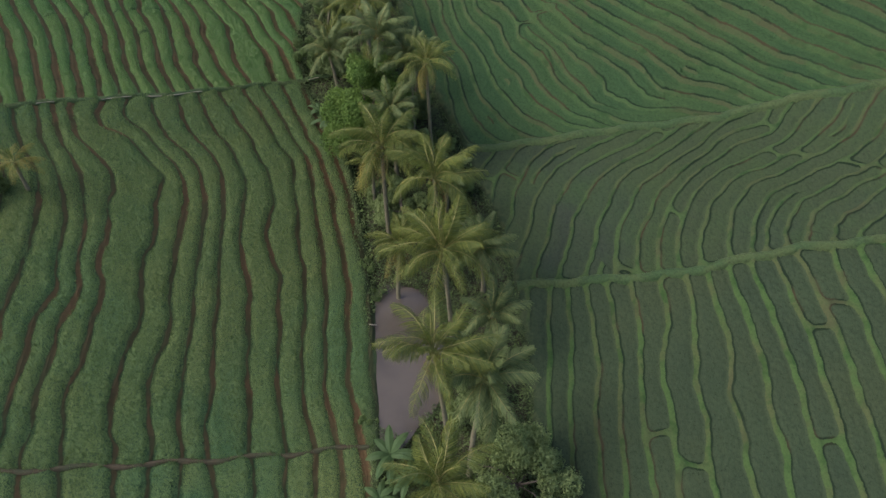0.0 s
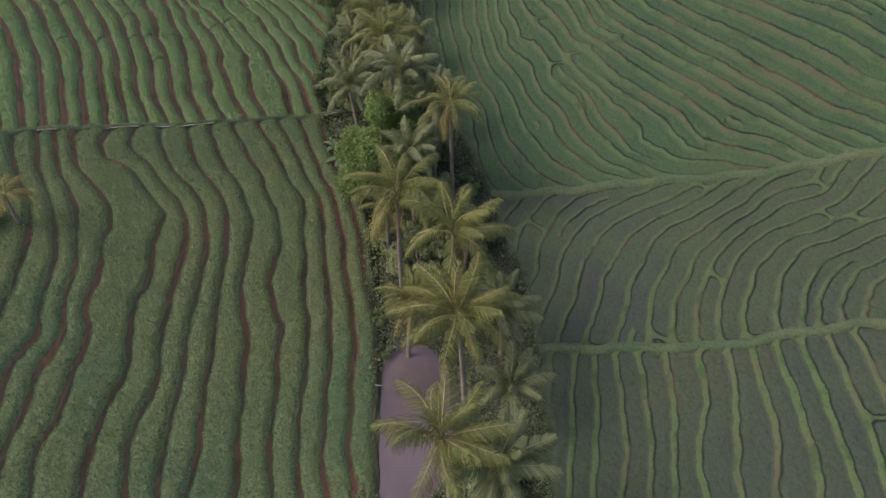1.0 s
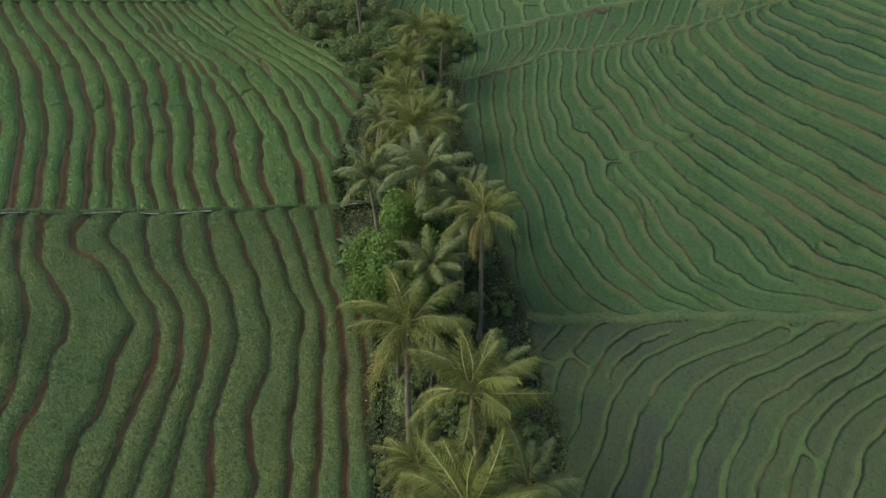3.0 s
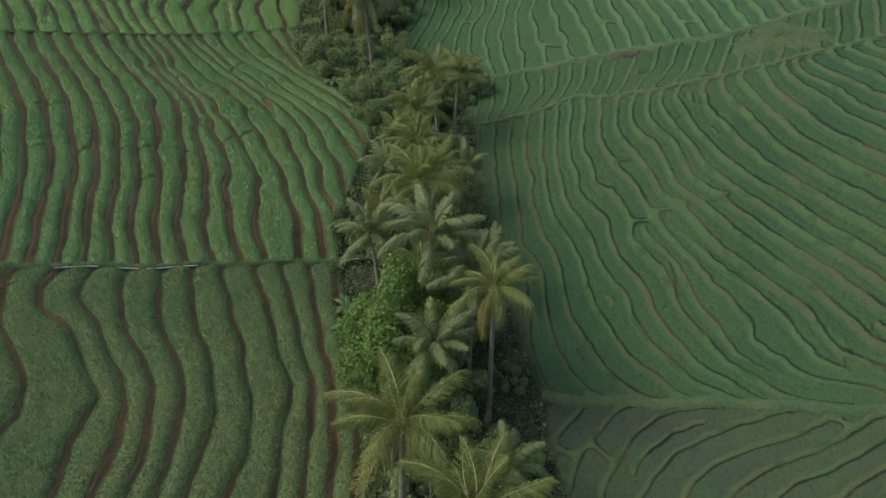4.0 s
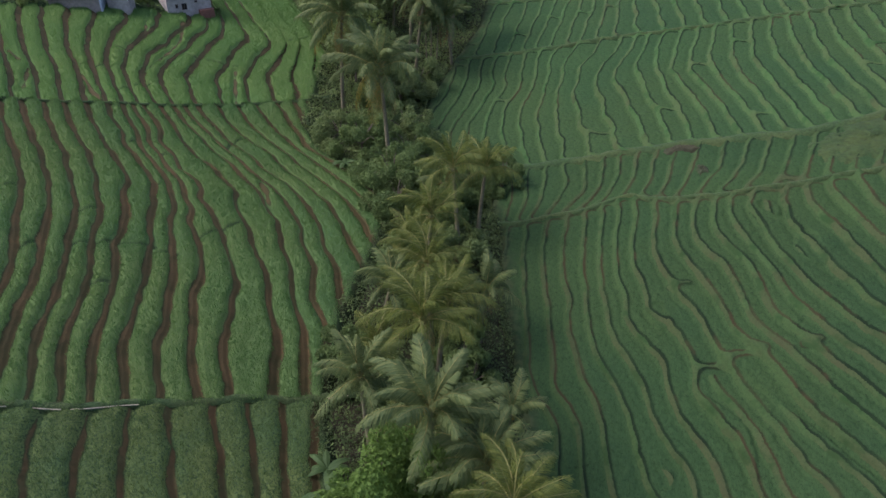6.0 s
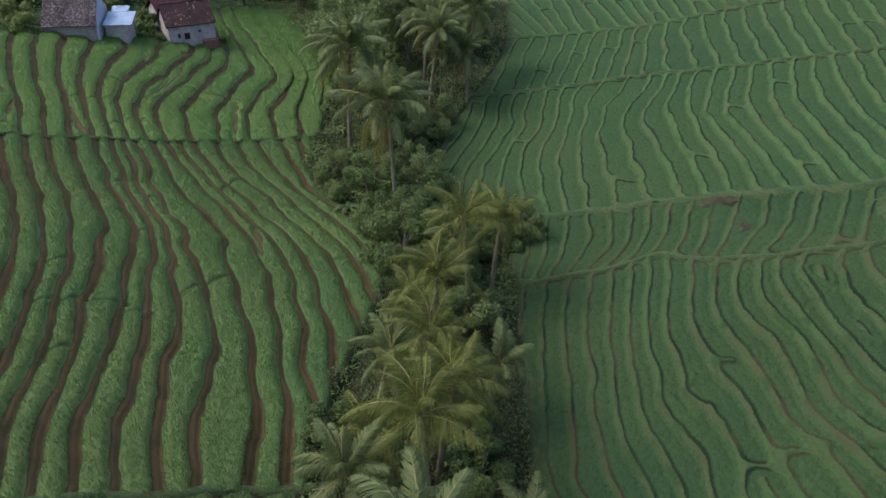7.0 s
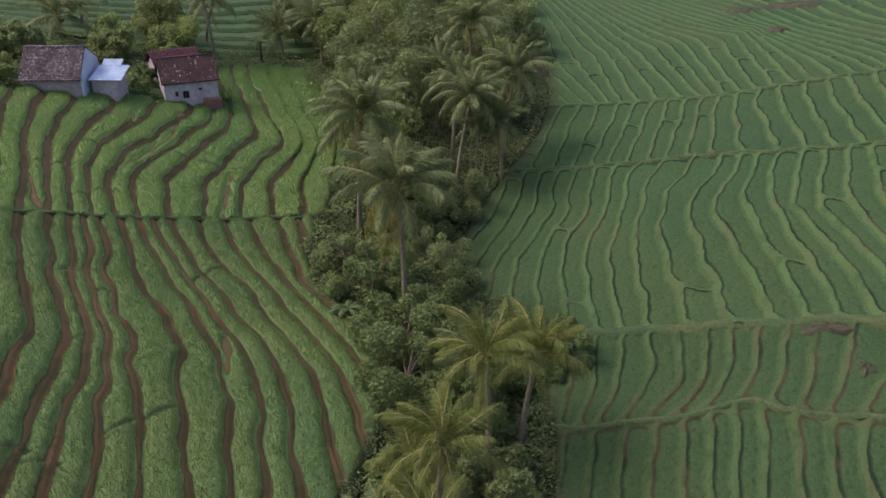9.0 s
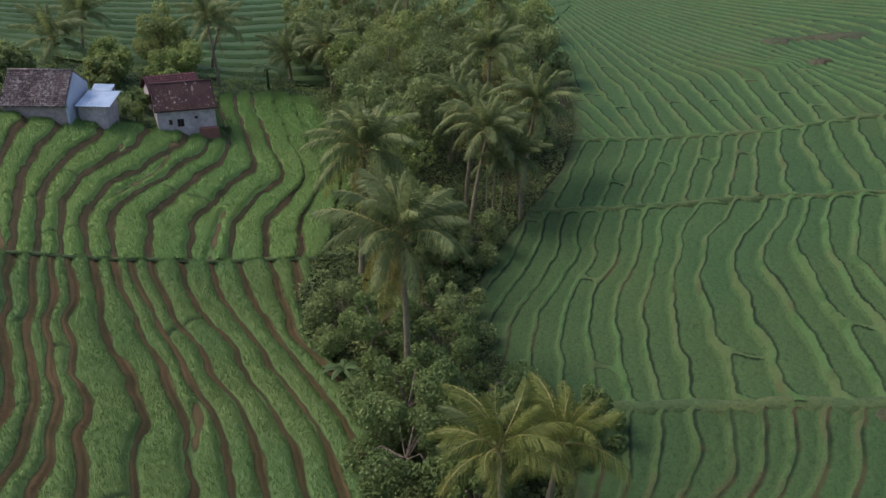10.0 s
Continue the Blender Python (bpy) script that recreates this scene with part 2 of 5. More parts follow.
HEIGHTS_EAST = [
    (9.5, 33, 2.6), (16.7, 33.1, 3.6), (25.1, 33.7, 5.6), (20.1, 38.1, 5.4), (21.8, 49.4, 5.1), (27.4, 47.7, 5.5), (18.5, 51.1, 5), (7.3, 56.6, 4.3),
    (6.7, 62.5, 6), (12.5, 64.6, 8), (10, 77.6, 10), (-7.4, 78.3, 5.7), (8.5, 85.6, 10.1), (17.8, 85.3, 12.8), (3, 87.2, 9), (-8.2, 96.4, 6.5),
    (-2.6, 113.7, 10.9), (-1.7, 107.7, 10.6), (5.3, 138.6, 15.8), (9, 18, 1.5), (30, 60, 11), (40, 85, 18), (30, 110, 17), (-15, 120, 10), (30, 20, 5),
]


class Sheet:
    """A smooth surface over the plan through given values (a thin plate)."""

    def __init__(self, rows, give):
        rows = np.array(rows, float)
        self.at = rows[:, :2]
        n = len(rows)
        a = np.zeros((n + 3, n + 3))
        a[:n, :n] = self.bend(self.at) + give * np.eye(n)
        a[:n, n], a[:n, n + 1 :] = 1, self.at
        a[n:, :n] = a[:n, n:].T
        self.weights = np.linalg.solve(a, np.r_[rows[:, 2], 0, 0, 0])

    def bend(self, q):
        d = ((q[:, None] - self.at[None]) ** 2).sum(-1)
        return 0.5 * d * np.log(d + 1e-9)

    def __call__(self, q):
        q = np.asarray(q, float).reshape(-1, 2)
        n = len(self.at)
        out = np.empty(len(q))
        for i in range(0, len(q), 40000):
            part_q = q[i : i + 40000]
            out[i : i + 40000] = self.bend(part_q) @ self.weights[:n] + self.weights[n] + part_q @ self.weights[n + 1 :]
        return out


LAND = Sheet(HEIGHTS_WEST + HEIGHTS_EAST, 50.0)


def land(q):
    q = np.asarray(q, float).reshape(-1, 2)
    return LAND(np.c_[np.clip(q[:, 0], -120, 70), np.clip(q[:, 1], -20, 200)])


def land_at(x, y):
    return float(land([(x, y)])[0])


# The gully's two edges, x by y, and the cross bunds, y by x.
WEST_EDGE = [(-20, -2.5), (18, -5.4), (25, -6.0), (32, -6.8), (40.7, -8.3), (47.7, -9.8), (56.7, -14.6), (64, -16), (72.7, -16.2), (78.5, -17.2), (82.8, -22.4), (84.8, -25.7), (88, -28.3), (97, -30.6), (102, -31.5), (110, -37), (120, -45), (200, -70)]
EAST_EDGE = [(-20, 3.6), (18, 5.1), (29, 5.2), (39.7, 4.0), (45.6, 1.8), (49, 1.0), (54.5, -1.0), (58, -2.3), (67, -5), (75.5, -7), (79, -8.2), (84, -9.6), (86, -11.6), (89.4, -16.2), (93.5, -17.9), (98, -18.5), (102.5, -17.9), (108, -17.1), (114, -16.3), (124, -17), (141, -22), (200, -34)]
CROSS = {
    "west_near": [(-70, 9), (-26.8, 17.3), (-8.1, 20.6), (0, 22)],
    "west_channel": [(-70, 25), (-33.6, 45.7), (-29.5, 48.1), (-24.3, 51.3), (-19.3, 54.7), (-15.1, 57.3), (-8, 61)],
    "west_far": [(-80, 42), (-60, 61.5), (-48, 73.5), (-45.4, 76.3), (-40.1, 82.5), (-35, 88), (-29.3, 93.7), (-20, 102)],
    "west_end": [(-80, 68), (-58, 90), (-53.5, 96.3), (-48.5, 99.4), (-45.6, 102.4), (-44.6, 118.5), (-38, 118), (-28, 118)],
}
CROSS.update({
    "east_near": [(0, 34), (8, 33.5), (16.5, 33), (25, 33.8), (31, 33.8), (60, 34.5)],
    "east_dell": [(-5, 48.4), (5, 48.8), (12.3, 49.2), (21.7, 49.1), (29, 49.7), (36, 49), (60, 47)],
    "east_jog": [(-20, 74.5), (-5.9, 76.7), (-1.8, 77.9), (2, 79.4), (5.4, 78.3), (10.5, 78.5), (15.4, 79.1), (22, 80.4), (60, 86)],
    "east_mid": [(-20, 84.6), (-7.2, 85), (0, 85.8), (6.8, 86.1), (15, 85.5), (22, 87.4), (60, 95)],
    "east_high": [(-25, 105.6), (-16.4, 106.4), (-10.3, 107.5), (-2, 108.2), (7.6, 108.3), (60, 112)],
    "east_far": [(-25, 119.6), (-15, 120.2), (-7, 120.8), (0, 121.3), (9.5, 123.8), (60, 138)],
})


PLOT_TOP = [(-52.5, 117), (-50, 121.5), (-47, 122), (-42, 119)]


def along(rows, v):
    rows = np.array(rows, float)
    return np.interp(v, rows[:, 0], rows[:, 1])


def cross(name, x):
    return along(CROSS[name], x)


def upper_plot(x, y):
    """The corner of the far west field that runs up behind the second house."""
    return (x > -52.5) & (x < -44.3) & (y > 104.2 - (x + 46.5) * 1.5) & (y < along(PLOT_TOP, x))


def west_out(x, y):
    return x - along(WEST_EDGE, y)


def east_out(x, y):
    return along(EAST_EDGE, y) - x


# The lines of the terrace risers in plan: the strip's number and the way of its lower edge.
L1_A = [
    (1, -34, 43.3, -31.3, 38.9, -30.1, 34.9, -29.7, 30.7, -30, 27.7),
    (2, -33, 44.7, -28.3, 35.6, -28, 32, -27.4, 29.5, -27.7, 24.9, -27.5, 19.6),
    (3, -31.8, 44.8, -28.9, 39.8, -27.1, 35.4, -26.7, 31.7, -26.7, 21.7, -26.4, 18.5),
    (4, -31.2, 45.8, -29.8, 42.9, -26.9, 40.7, -24.8, 27.7, -25.2, 22.5, -24.4, 18.9),
    (5, -29.2, 47.8, -23.1, 40.8, -22.2, 34.8, -21.9, 28.6, -22.4, 23.7, -21.3, 19.3),
    (6, -27.5, 46.2, -23.2, 42.8, -21.5, 39.9, -20.3, 28.2, -20.4, 23, -19.5, 19),
    (7, -26, 49.3, -23.8, 45.1, -20.7, 41.8, -19.6, 38.9, -18.5, 22.6, -17.6, 19.2),
]
L1_B = [
    (8, -24.3, 50.5, -22.3, 46.4, -19.4, 42.8, -18.2, 37.8, -16.8, 21.7, -16, 19),
    (9, -22.9, 51.8, -18.7, 45, -17.1, 39.6, -17.1, 36.6, -15.7, 32.5, -13.5, 19.6),
    (10, -21.6, 53.2, -17.1, 45.5, -15, 40.2, -13.8, 33.8, -12.1, 22.2, -11.3, 19.8),
    (11, -19.9, 54.7, -14.3, 45.8, -12.8, 39.8, -11.8, 34.3, -11.4, 27.4, -9.9, 21.7),
    (12, -18.2, 55.4, -12.8, 45.6, -11.6, 39.6, -10.3, 33.7, -9.5, 24.8, -8.4, 21.4),
    (13, -16.5, 56.2, -11.3, 44.7, -10, 39.4, -8.6, 34, -8.1, 28.2, -6.6, 20.8),
]
L3_A = [
    (0, -51.4, 86.9, -55.2, 92.5),
    (1, -44.6, 81.7, -47.6, 84.9, -49.8, 87.8, -52.4, 92.6, -54.1, 95.3),
    (2, -43, 82, -45, 84.2, -47.9, 88.1, -50.2, 94.4),
    (3, -42.4, 82.8, -45.4, 86, -47, 89.5, -47.6, 95.2, -48.7, 98.4),
    (4, -40.3, 82.9, -42.9, 85.3, -44.1, 87.8, -45.8, 97.7, -46.8, 101),
    (5, -38.8, 83.6, -41.2, 85.6, -42.9, 88.4, -43.7, 99, -45.7, 102.6),
    (6, -38, 85.9, -39.9, 88.2, -41.3, 91.5, -43.1, 101.2, -45, 103.5),
    (7, -36.2, 87.1, -38.6, 90.7, -40.2, 100.5, -43.1, 104.5, -49.9, 112.2),
    (8, -34.2, 89.2, -36.8, 94.4, -37.4, 101.1, -41.3, 105, -47.8, 112.3),
]
L3_B = [
    (9, -32.5, 90.7, -35.1, 95.1, -35.7, 101.5, -39.3, 105.8, -46.7, 114.2),
    (10, -28.4, 88.2, -33, 96, -34.5, 101.5, -38.3, 106.9, -45.4, 116.1),
    (11, -27.3, 91.1, -32.2, 100.3, -34.8, 106, -42.9, 116.3),
]
R1_A = [
    (1, 5.3, 33.9, 4.7, 24.9, 4.2, 17.5),
    (2, 6.9, 34.1, 6.4, 27, 5.9, 21.2, 5.7, 17.5),
    (3, 8.4, 33.4, 7.7, 26.9, 7.2, 21.2, 7.1, 17.4),
    (4, 9.7, 33.4, 9.9, 26.6, 8.9, 21, 8.8, 17.3),
    (5, 11.2, 33.2, 11.3, 29, 10.8, 24.2, 10.2, 17.2),
    (6, 12.5, 33.3, 12.6, 26.7, 12.1, 21.9, 12.1, 17.1),
    (7, 15, 33.4, 15, 30.2, 13.8, 24.7, 13, 17.1),
    (8, 16.8, 33, 16.2, 26.7, 15.9, 21.5, 15.4, 16.9),
    (9, 18.3, 32.8, 18.4, 26, 17.9, 23.4, 17.7, 16.7),
    (10, 19.9, 32, 20.3, 25.8, 19.9, 22.5, 19.6, 16.6),
]
R1_B = [
    (11, 21.4, 32.2, 22, 25.5, 21.9, 19.9, 21.8, 16.4),
    (12, 23, 33.3, 23.5, 26.5, 23.6, 20.4, 23.4, 16.3),
    (13, 24.7, 33, 25.3, 25.9, 25.3, 20.2, 25.2, 18),
    (14, 26.9, 33.2, 27.3, 26.4, 27.2, 23.8),
]
R2_A = [
    (1, 4.5, 40.7, 5.7, 45.2, 8.4, 48.2),
    (2, 4.8, 36.4, 6.3, 41.6, 9.3, 45.9, 13.1, 48),
    (3, 6.6, 36.1, 8.2, 41.3, 10.9, 45, 15.6, 47.3),
    (4, 8.4, 35.9, 9.7, 39.9, 12.5, 44.1, 18.8, 47.9),
    (5, 9.5, 33.7, 11.7, 39.5, 14.7, 44.3, 19.9, 47.5, 21.9, 48.6),
    (6, 12, 33.4, 13.4, 39.2, 16.6, 43.2, 21, 46.3, 23.1, 48.4),
    (7, 13.4, 33.9, 15.4, 38.8, 17.6, 42.4, 21.8, 46.2, 26.8, 47.9),
    (8, 15, 33.6, 16.3, 38.6, 18.8, 42.1, 23.8, 45.8, 27.6, 48),
    (9, 16.6, 33.3, 17.2, 37.3, 19.8, 41.3, 28, 46.1, 31.1, 49.2),
]
R2_B = [
    (10, 18.1, 33.7, 19.4, 37.8, 21.2, 40.4, 29.3, 45.1, 32.4, 48.2),
    (11, 20.2, 33.3, 21, 37, 24.1, 41.2, 32, 44.3, 34.5, 47.5),
    (12, 21.3, 33.5, 22.5, 36.8, 25.2, 39.8, 32.9, 43.4, 35, 45.6),
    (13, 24.3, 33.9, 25.4, 37.3, 29.9, 40.1, 34, 42.5),
    (14, 27.1, 34, 28.6, 36, 32.2, 38.3),
]
R5_A = [
    (1, -13.5, 93.4, -12.8, 98, -12.4, 101.4),
    (2, -11.9, 93.8, -11.9, 98.2, -11.8, 102.1),
    (3, -10.1, 92.4, -9.9, 98.5, -9.5, 101.7),
    (4, -6.6, 85.2, -8.3, 92.6, -8.8, 97.4, -8.3, 103.6),
    (5, -5.1, 85.3, -6.4, 91.6, -7.1, 97.4, -7.1, 104.3),
    (6, -3.5, 85.5, -4.8, 91.7, -5.6, 98.6, -5.6, 103.5),
    (7, -1.4, 85.6, -3, 92.7, -3.9, 98.4, -3.7, 103.4),
    (8, 1, 85.7, 0.1, 91, -1.2, 96.5, -1.7, 101.3, -0.3, 105),
    (9, 3.1, 85.8, 1.7, 92.4, 0.1, 98.1, -0.2, 101.8, 1.2, 105.6),
    (10, 4.7, 87, 3.9, 92.3, 2.5, 97.8, 1.6, 101, 2.3, 104.8),
]
R5_B = [
    (11, 5.6, 92.2, 4.2, 98.8, 3.8, 100.7, 3.5, 104.7),
    (12, 6.1, 95.8, 4.8, 99.7, 5.5, 104.5),
]
R6_A = [
    (1, -13.9, 108.2, -13.8, 118.3),
    (2, -12.1, 107.9, -11.8, 119.3),
    (3, -10.4, 107.5, -9.8, 119.6),
    (4, -9.1, 108, -8.3, 120.2),
    (5, -7.7, 107.9, -6.5, 120.7),
    (6, -5.7, 108.2, -5.2, 120),
    (7, -4.3, 108.1, -3.3, 120.4),
    (8, -2.5, 107.8, -2.2, 119.7),
    (9, -0.9, 108.6, -0.8, 117.1),
    (10, 1.7, 108.3, 1, 118.6),
    (11, 4.2, 108.1, 2.9, 119),
]
L2_A = [
    (1, -30.9, 51.3, -32.9, 56.1, -35.7, 60.4, -39.8, 66.1),
    (2, -28.6, 49.3, -31.5, 55.3, -33.7, 60.1, -38, 66.2),
    (3, -27.2, 50.2, -30.3, 56.6, -32.1, 60.2, -34.8, 65),
    (4, -26.1, 50.9, -29.2, 57),
    (5, -25.1, 51.5, -28.1, 57.8),
    (6, -23.6, 52.4, -25.7, 55.7, -27.4, 60.4),
    (7, -22.1, 53.3, -24.5, 57.9, -26.3, 61.8),
    (8, -20.6, 54.2, -23.4, 59.1),
    (9, -19.4, 55, -21, 57.9, -23, 63.6),
    (10, -17, 56.4, -18.7, 60.2, -21.2, 64.7),
    (11, -15.6, 57.1, -17.8, 62.1),
    (12, -14.6, 58.4, -18, 64.4),
    (4, -41.5, 73.8, -36.3, 69, -34.3, 66.4),
]
L2_B = [
    (5, -43.5, 78.1, -40.2, 74.8, -36.6, 71.8, -33.6, 68, -30.6, 62.6),
    (6, -42.3, 79.3, -32.5, 70.1, -30.8, 66.8, -28.9, 64.2, -27, 59.2),
    (7, -41.8, 80.6, -37.7, 76.4, -33.4, 72.7, -29.9, 69, -25.7, 60.1),
    (8, -28.7, 67.8, -26.7, 65.9, -25.3, 63.5, -24.5, 60.9),
    (9, -40.6, 81.4, -36.5, 77, -26, 67.6, -24, 65, -22.6, 62.2),
    (10, -39.2, 82.4, -34.8, 78.4, -30.9, 76, -27.9, 73.3, -20.4, 63.3),
    (11, -38.3, 83, -30.2, 77.4, -26.5, 74.5, -23.6, 71.4, -19.1, 64.1),
    (12, -37.6, 83.4, -26.1, 76, -23.4, 73.4, -19.4, 68, -18.3, 64.5),
]
L2_C = [
    (13, -37.1, 84.6, -32.7, 81.2, -24.1, 75.9, -21.9, 73.9, -16.6, 65.7),
    (14, -36.1, 86.2, -32.7, 83.3, -28.4, 81.3, -21, 75.9, -14.9, 67.8),
    (15, -34.9, 87.7, -30.8, 84.4, -22, 78.4, -19.4, 76, -16.4, 72.3),
    (16, -33.4, 88.8, -29.7, 85.4, -26.2, 83.1, -22, 80.2, -18.6, 77.3),
    (17, -31.8, 90.3, -28.1, 86.7, -24.5, 83.6, -20.1, 80.7),
    (18, -27.9, 87.6, -26.1, 85.3, -21.1, 83),
]
R3_A = [
    (1, -3.9, 65.7, -1.3, 59.3, -0.3, 54.6, 0.7, 50.3),
    (2, -2.7, 67.3, -1.5, 61.3, 0.5, 55.6, 1.7, 52.1),
    (3, -1.2, 68.3, -0.3, 63.2, 1.8, 57.4, 3.6, 53),
    (4, -0.4, 68.1, 3.7, 56.9, 6.1, 52.6, 8.5, 50),
    (5, 0.5, 69.1, 3.6, 61.9, 8.9, 52, 11.8, 49.9),
    (6, 2.3, 67.7, 7.7, 55.8, 10.4, 51.6, 12.7, 50.1),
    (7, 3.4, 67.4, 6.1, 62, 12.3, 51.9, 14.5, 50.2),
    (8, 4.5, 70.6, 7.5, 64.6, 10.4, 59.7, 16.4, 51.3),
    (9, 9.6, 65.1, 13.4, 59.7, 21.3, 51.8, 23.6, 50.6),
    (10, 6.3, 77.1, 9.9, 66, 21.4, 52.8, 25.2, 50.8),
]
R3_B = [
    (11, 7.7, 76.5, 11.7, 66.1, 15.4, 61.5, 25.5, 52.4),
    (13, 9.6, 77.1, 11.2, 71.6, 13.8, 67.6, 26.7, 53.9),
    (14, 12, 77.8, 14, 70.8, 17.6, 65.4, 27, 55.9),
    (15, 13.5, 77.9, 15, 73.4, 18.5, 67.1, 26.5, 59.1),
    (16, 15, 78, 17, 72.8, 21, 67, 26.8, 61.4),
    (17, 16.8, 78, 19.6, 71.5, 24.1, 66.3, 28.1, 62.7),
    (18, 18.3, 77.8, 22.2, 70.8, 28.5, 64.8),
    (19, 21.8, 76.9, 29.2, 68.3),
    (2, -3.9, 76.2, -3.2, 69.9, -2, 64),
    (3, -2.5, 76.1, -2.3, 71.7, -1.4, 67.1, -0.3, 64.1),
    (4, -1, 76.3, -1.1, 73.6, -0.5, 69.8, 0.6, 64.2),
]
R3_C = [
    (5, 0.2, 77.6, 0.2, 72.8, 0.8, 68.7, 2.8, 63.3),
    (6, 0.9, 79, 1.5, 70.9, 2.3, 68.6, 4.6, 63.8),
    (7, 2.3, 78.7, 2.2, 74.5, 2.8, 70.8, 6.5, 63.5),
    (8, 3.7, 78.5, 3.7, 75.6, 5, 69.5, 7.8, 64.3),
    (9, 5.2, 77.1, 5.1, 74.7, 5.8, 71.9, 8.8, 65.4),
    (10, 6.6, 77.8, 6.3, 75.1, 7.2, 72, 10.1, 65.7),
    (11, 7.8, 78.3, 7.7, 75.5, 8.7, 72.6, 11.4, 66.1),
    (12, 8.7, 76, 9.8, 72.7, 11.3, 69.3, 12.9, 66.4),
    (13, 10.2, 77.7, 10.4, 74.7, 11.3, 72, 12.9, 68.7),
    (14, 12.4, 78.3, 12.1, 76, 13.4, 72.2),
]
R4_A = [
    (1, -6.6, 84.1, -6, 79.8, -6.2, 76.5),
    (2, -4.9, 84.4, -4.9, 80.3, -5.6, 76.3),
    (3, -3.5, 84.6, -3.5, 79.6, -4.7, 76.7),
    (4, -1.8, 84.5, -2, 79.7, -3.3, 76.5),
    (5, -0.3, 84.3, -0.5, 80.5, -2.5, 76.9),
    (6, 0.8, 84.4, 0.4, 80.5, -1, 77),
    (7, 2.2, 84.7, 1.7, 80.4, 0.2, 78.4),
    (8, 3.8, 84.6, 3.4, 81.8, 2.5, 78.7),
    (9, 5.1, 84.7, 4.8, 81.8, 4, 78.7),
    (10, 6.3, 83.1, 5, 78.4),
    (11, 8.6, 83.9, 7.9, 81.3, 6.4, 79),
]
L1_OUTER = [(-1, -39.5, 43, -35.2, 34, -34.5, 22), (-4, -46, 39, -42, 30, -41, 15), (13, -5, 8), (9, -12, 8), (5, -19.5, 8), (1, -28, 8)]
R7_LINES = [
    (2, -19.2, 134.1, -11.7, 120.3), (4, -14.8, 135.6, -9.6, 120.3), (6, -11.4, 135.2, -6.1, 121.3), (8, -7.8, 136.6, -2.2, 121.6), (10, -4.6, 137.9, -0.1, 122),
    (12, -1.2, 139.2, 2.8, 122.8), (14, 2.2, 140.4, 6.2, 123.4), (8, -29, 178, -11, 142), (17, -21.3, 181.3, 0, 147.1, 10.1, 128.8), (27, -8, 185, 16, 160),
]
L4_LINES = [(0, -76, 108, -60, 130), (6, -95, 122, -78, 154), (12, -115, 140, -95, 180)]

# Short risers that part a strip, and low ledges across the strips, in plan.
FAR_MUD_MARKS = [
    (-48.8, 95.9, -47.5, 93.6, -46.8, 90.1, -46.4, 88.2),
    (-46.1, 98.4, -44.4, 94.8, -44.0, 91.8, -43.9, 88.0, -43.4, 86.2),
    (-46.8, 82.4, -44.6, 80.5, -42.5, 79.1),
    (-37.9, 93.4, -36.5, 90.4, -35.0, 87.7),
    (-49.7, 79.7, -47.9, 76.7),
    (-52.9, 81.4, -51.2, 80.6),
]
FAR_THIN_MARKS = [
    (-47.8, 83.9, -46.8, 84.6, -46.0, 85.8),
    (-48.0, 89.0, -46.8, 89.1),
    (-42.8, 92.8, -41.5, 92.9),
    (-40.8, 93.2, -39.3, 93.6, -38.0, 94.2),
    (-43.8, 82.3, -43.0, 83.2),
    (-36.1, 103.1, -34.8, 105.0),
    (-42.9, 84.1, -42.2, 85.3),
    (-39.7, 83.8, -38.2, 83.4),
]
MID_MUD_MARKS = [
    (-27.1, 76.0, -26.0, 74.8, -24.9, 73.0),
]
MID_THIN_MARKS = [
    (-32.0, 80.0, -32.0, 81.6, -31.5, 82.7),
    (-27.0, 66.4, -26.6, 67.1, -26.4, 67.8, -25.8, 68.9, -25.4, 69.6),
    (-35.1, 75.2, -34.3, 75.5),
    (-28.3, 63.3, -27.2, 64.0),
    (-37.6, 75.2, -37.4, 76.2),
    (-32.9, 70.5, -32.4, 71.2),
    (-32.4, 61.2, -30.8, 62.7, -28.6, 63.8),
    (-29.8, 58.4, -28.8, 59.4),
    (-40.0, 63.1, -38.8, 64.3),
    (-34.4, 64.2, -33.7, 65.1),
    (-37.0, 57.8, -36.2, 58.6),
    (-34.3, 59.1, -33.8, 60.5),
]
EAST_THIN_MARKS = [
    (6.8, 63.4, 7.7, 63.6, 8.6, 64.3, 10.1, 64.8),
    (12.1, 64.9, 13.0, 65.3),
    (4.9, 69.6, 6.0, 69.9),
]


def guide_rows(*lists):
    rows = []
    for line in (r for some in lists for r in some):
        k, p = line[0], np.array(line[1:], float).reshape(-1, 2)
        for a, b in zip(p[:-1], p[1:]):
            n = max(1, int(np.linalg.norm(b - a) / 4))
            rows += [(*(a + (b - a) * i / n), k) for i in range(n)]
        rows.append((*p[-1], k))
    return rows


def smooth(v):
    v = np.clip(v, 0, 1)
    return v * v * (3 - 2 * v)


def way_to(lines, X, Y):
    """The distance in plan to the nearest of some open lines."""
    best = np.full(X.shape, 9.0)
    for line in lines:
        p = np.array(line, float).reshape(-1, 2)
        for a, b in zip(p[:-1], p[1:]):
            d = b - a
            u = np.clip(((X - a[0]) * d[0] + (Y - a[1]) * d[1]) / (d @ d), 0, 1)
            best = np.minimum(best, np.hypot(X - a[0] - u * d[0], Y - a[1] - u * d[1]))
    return best


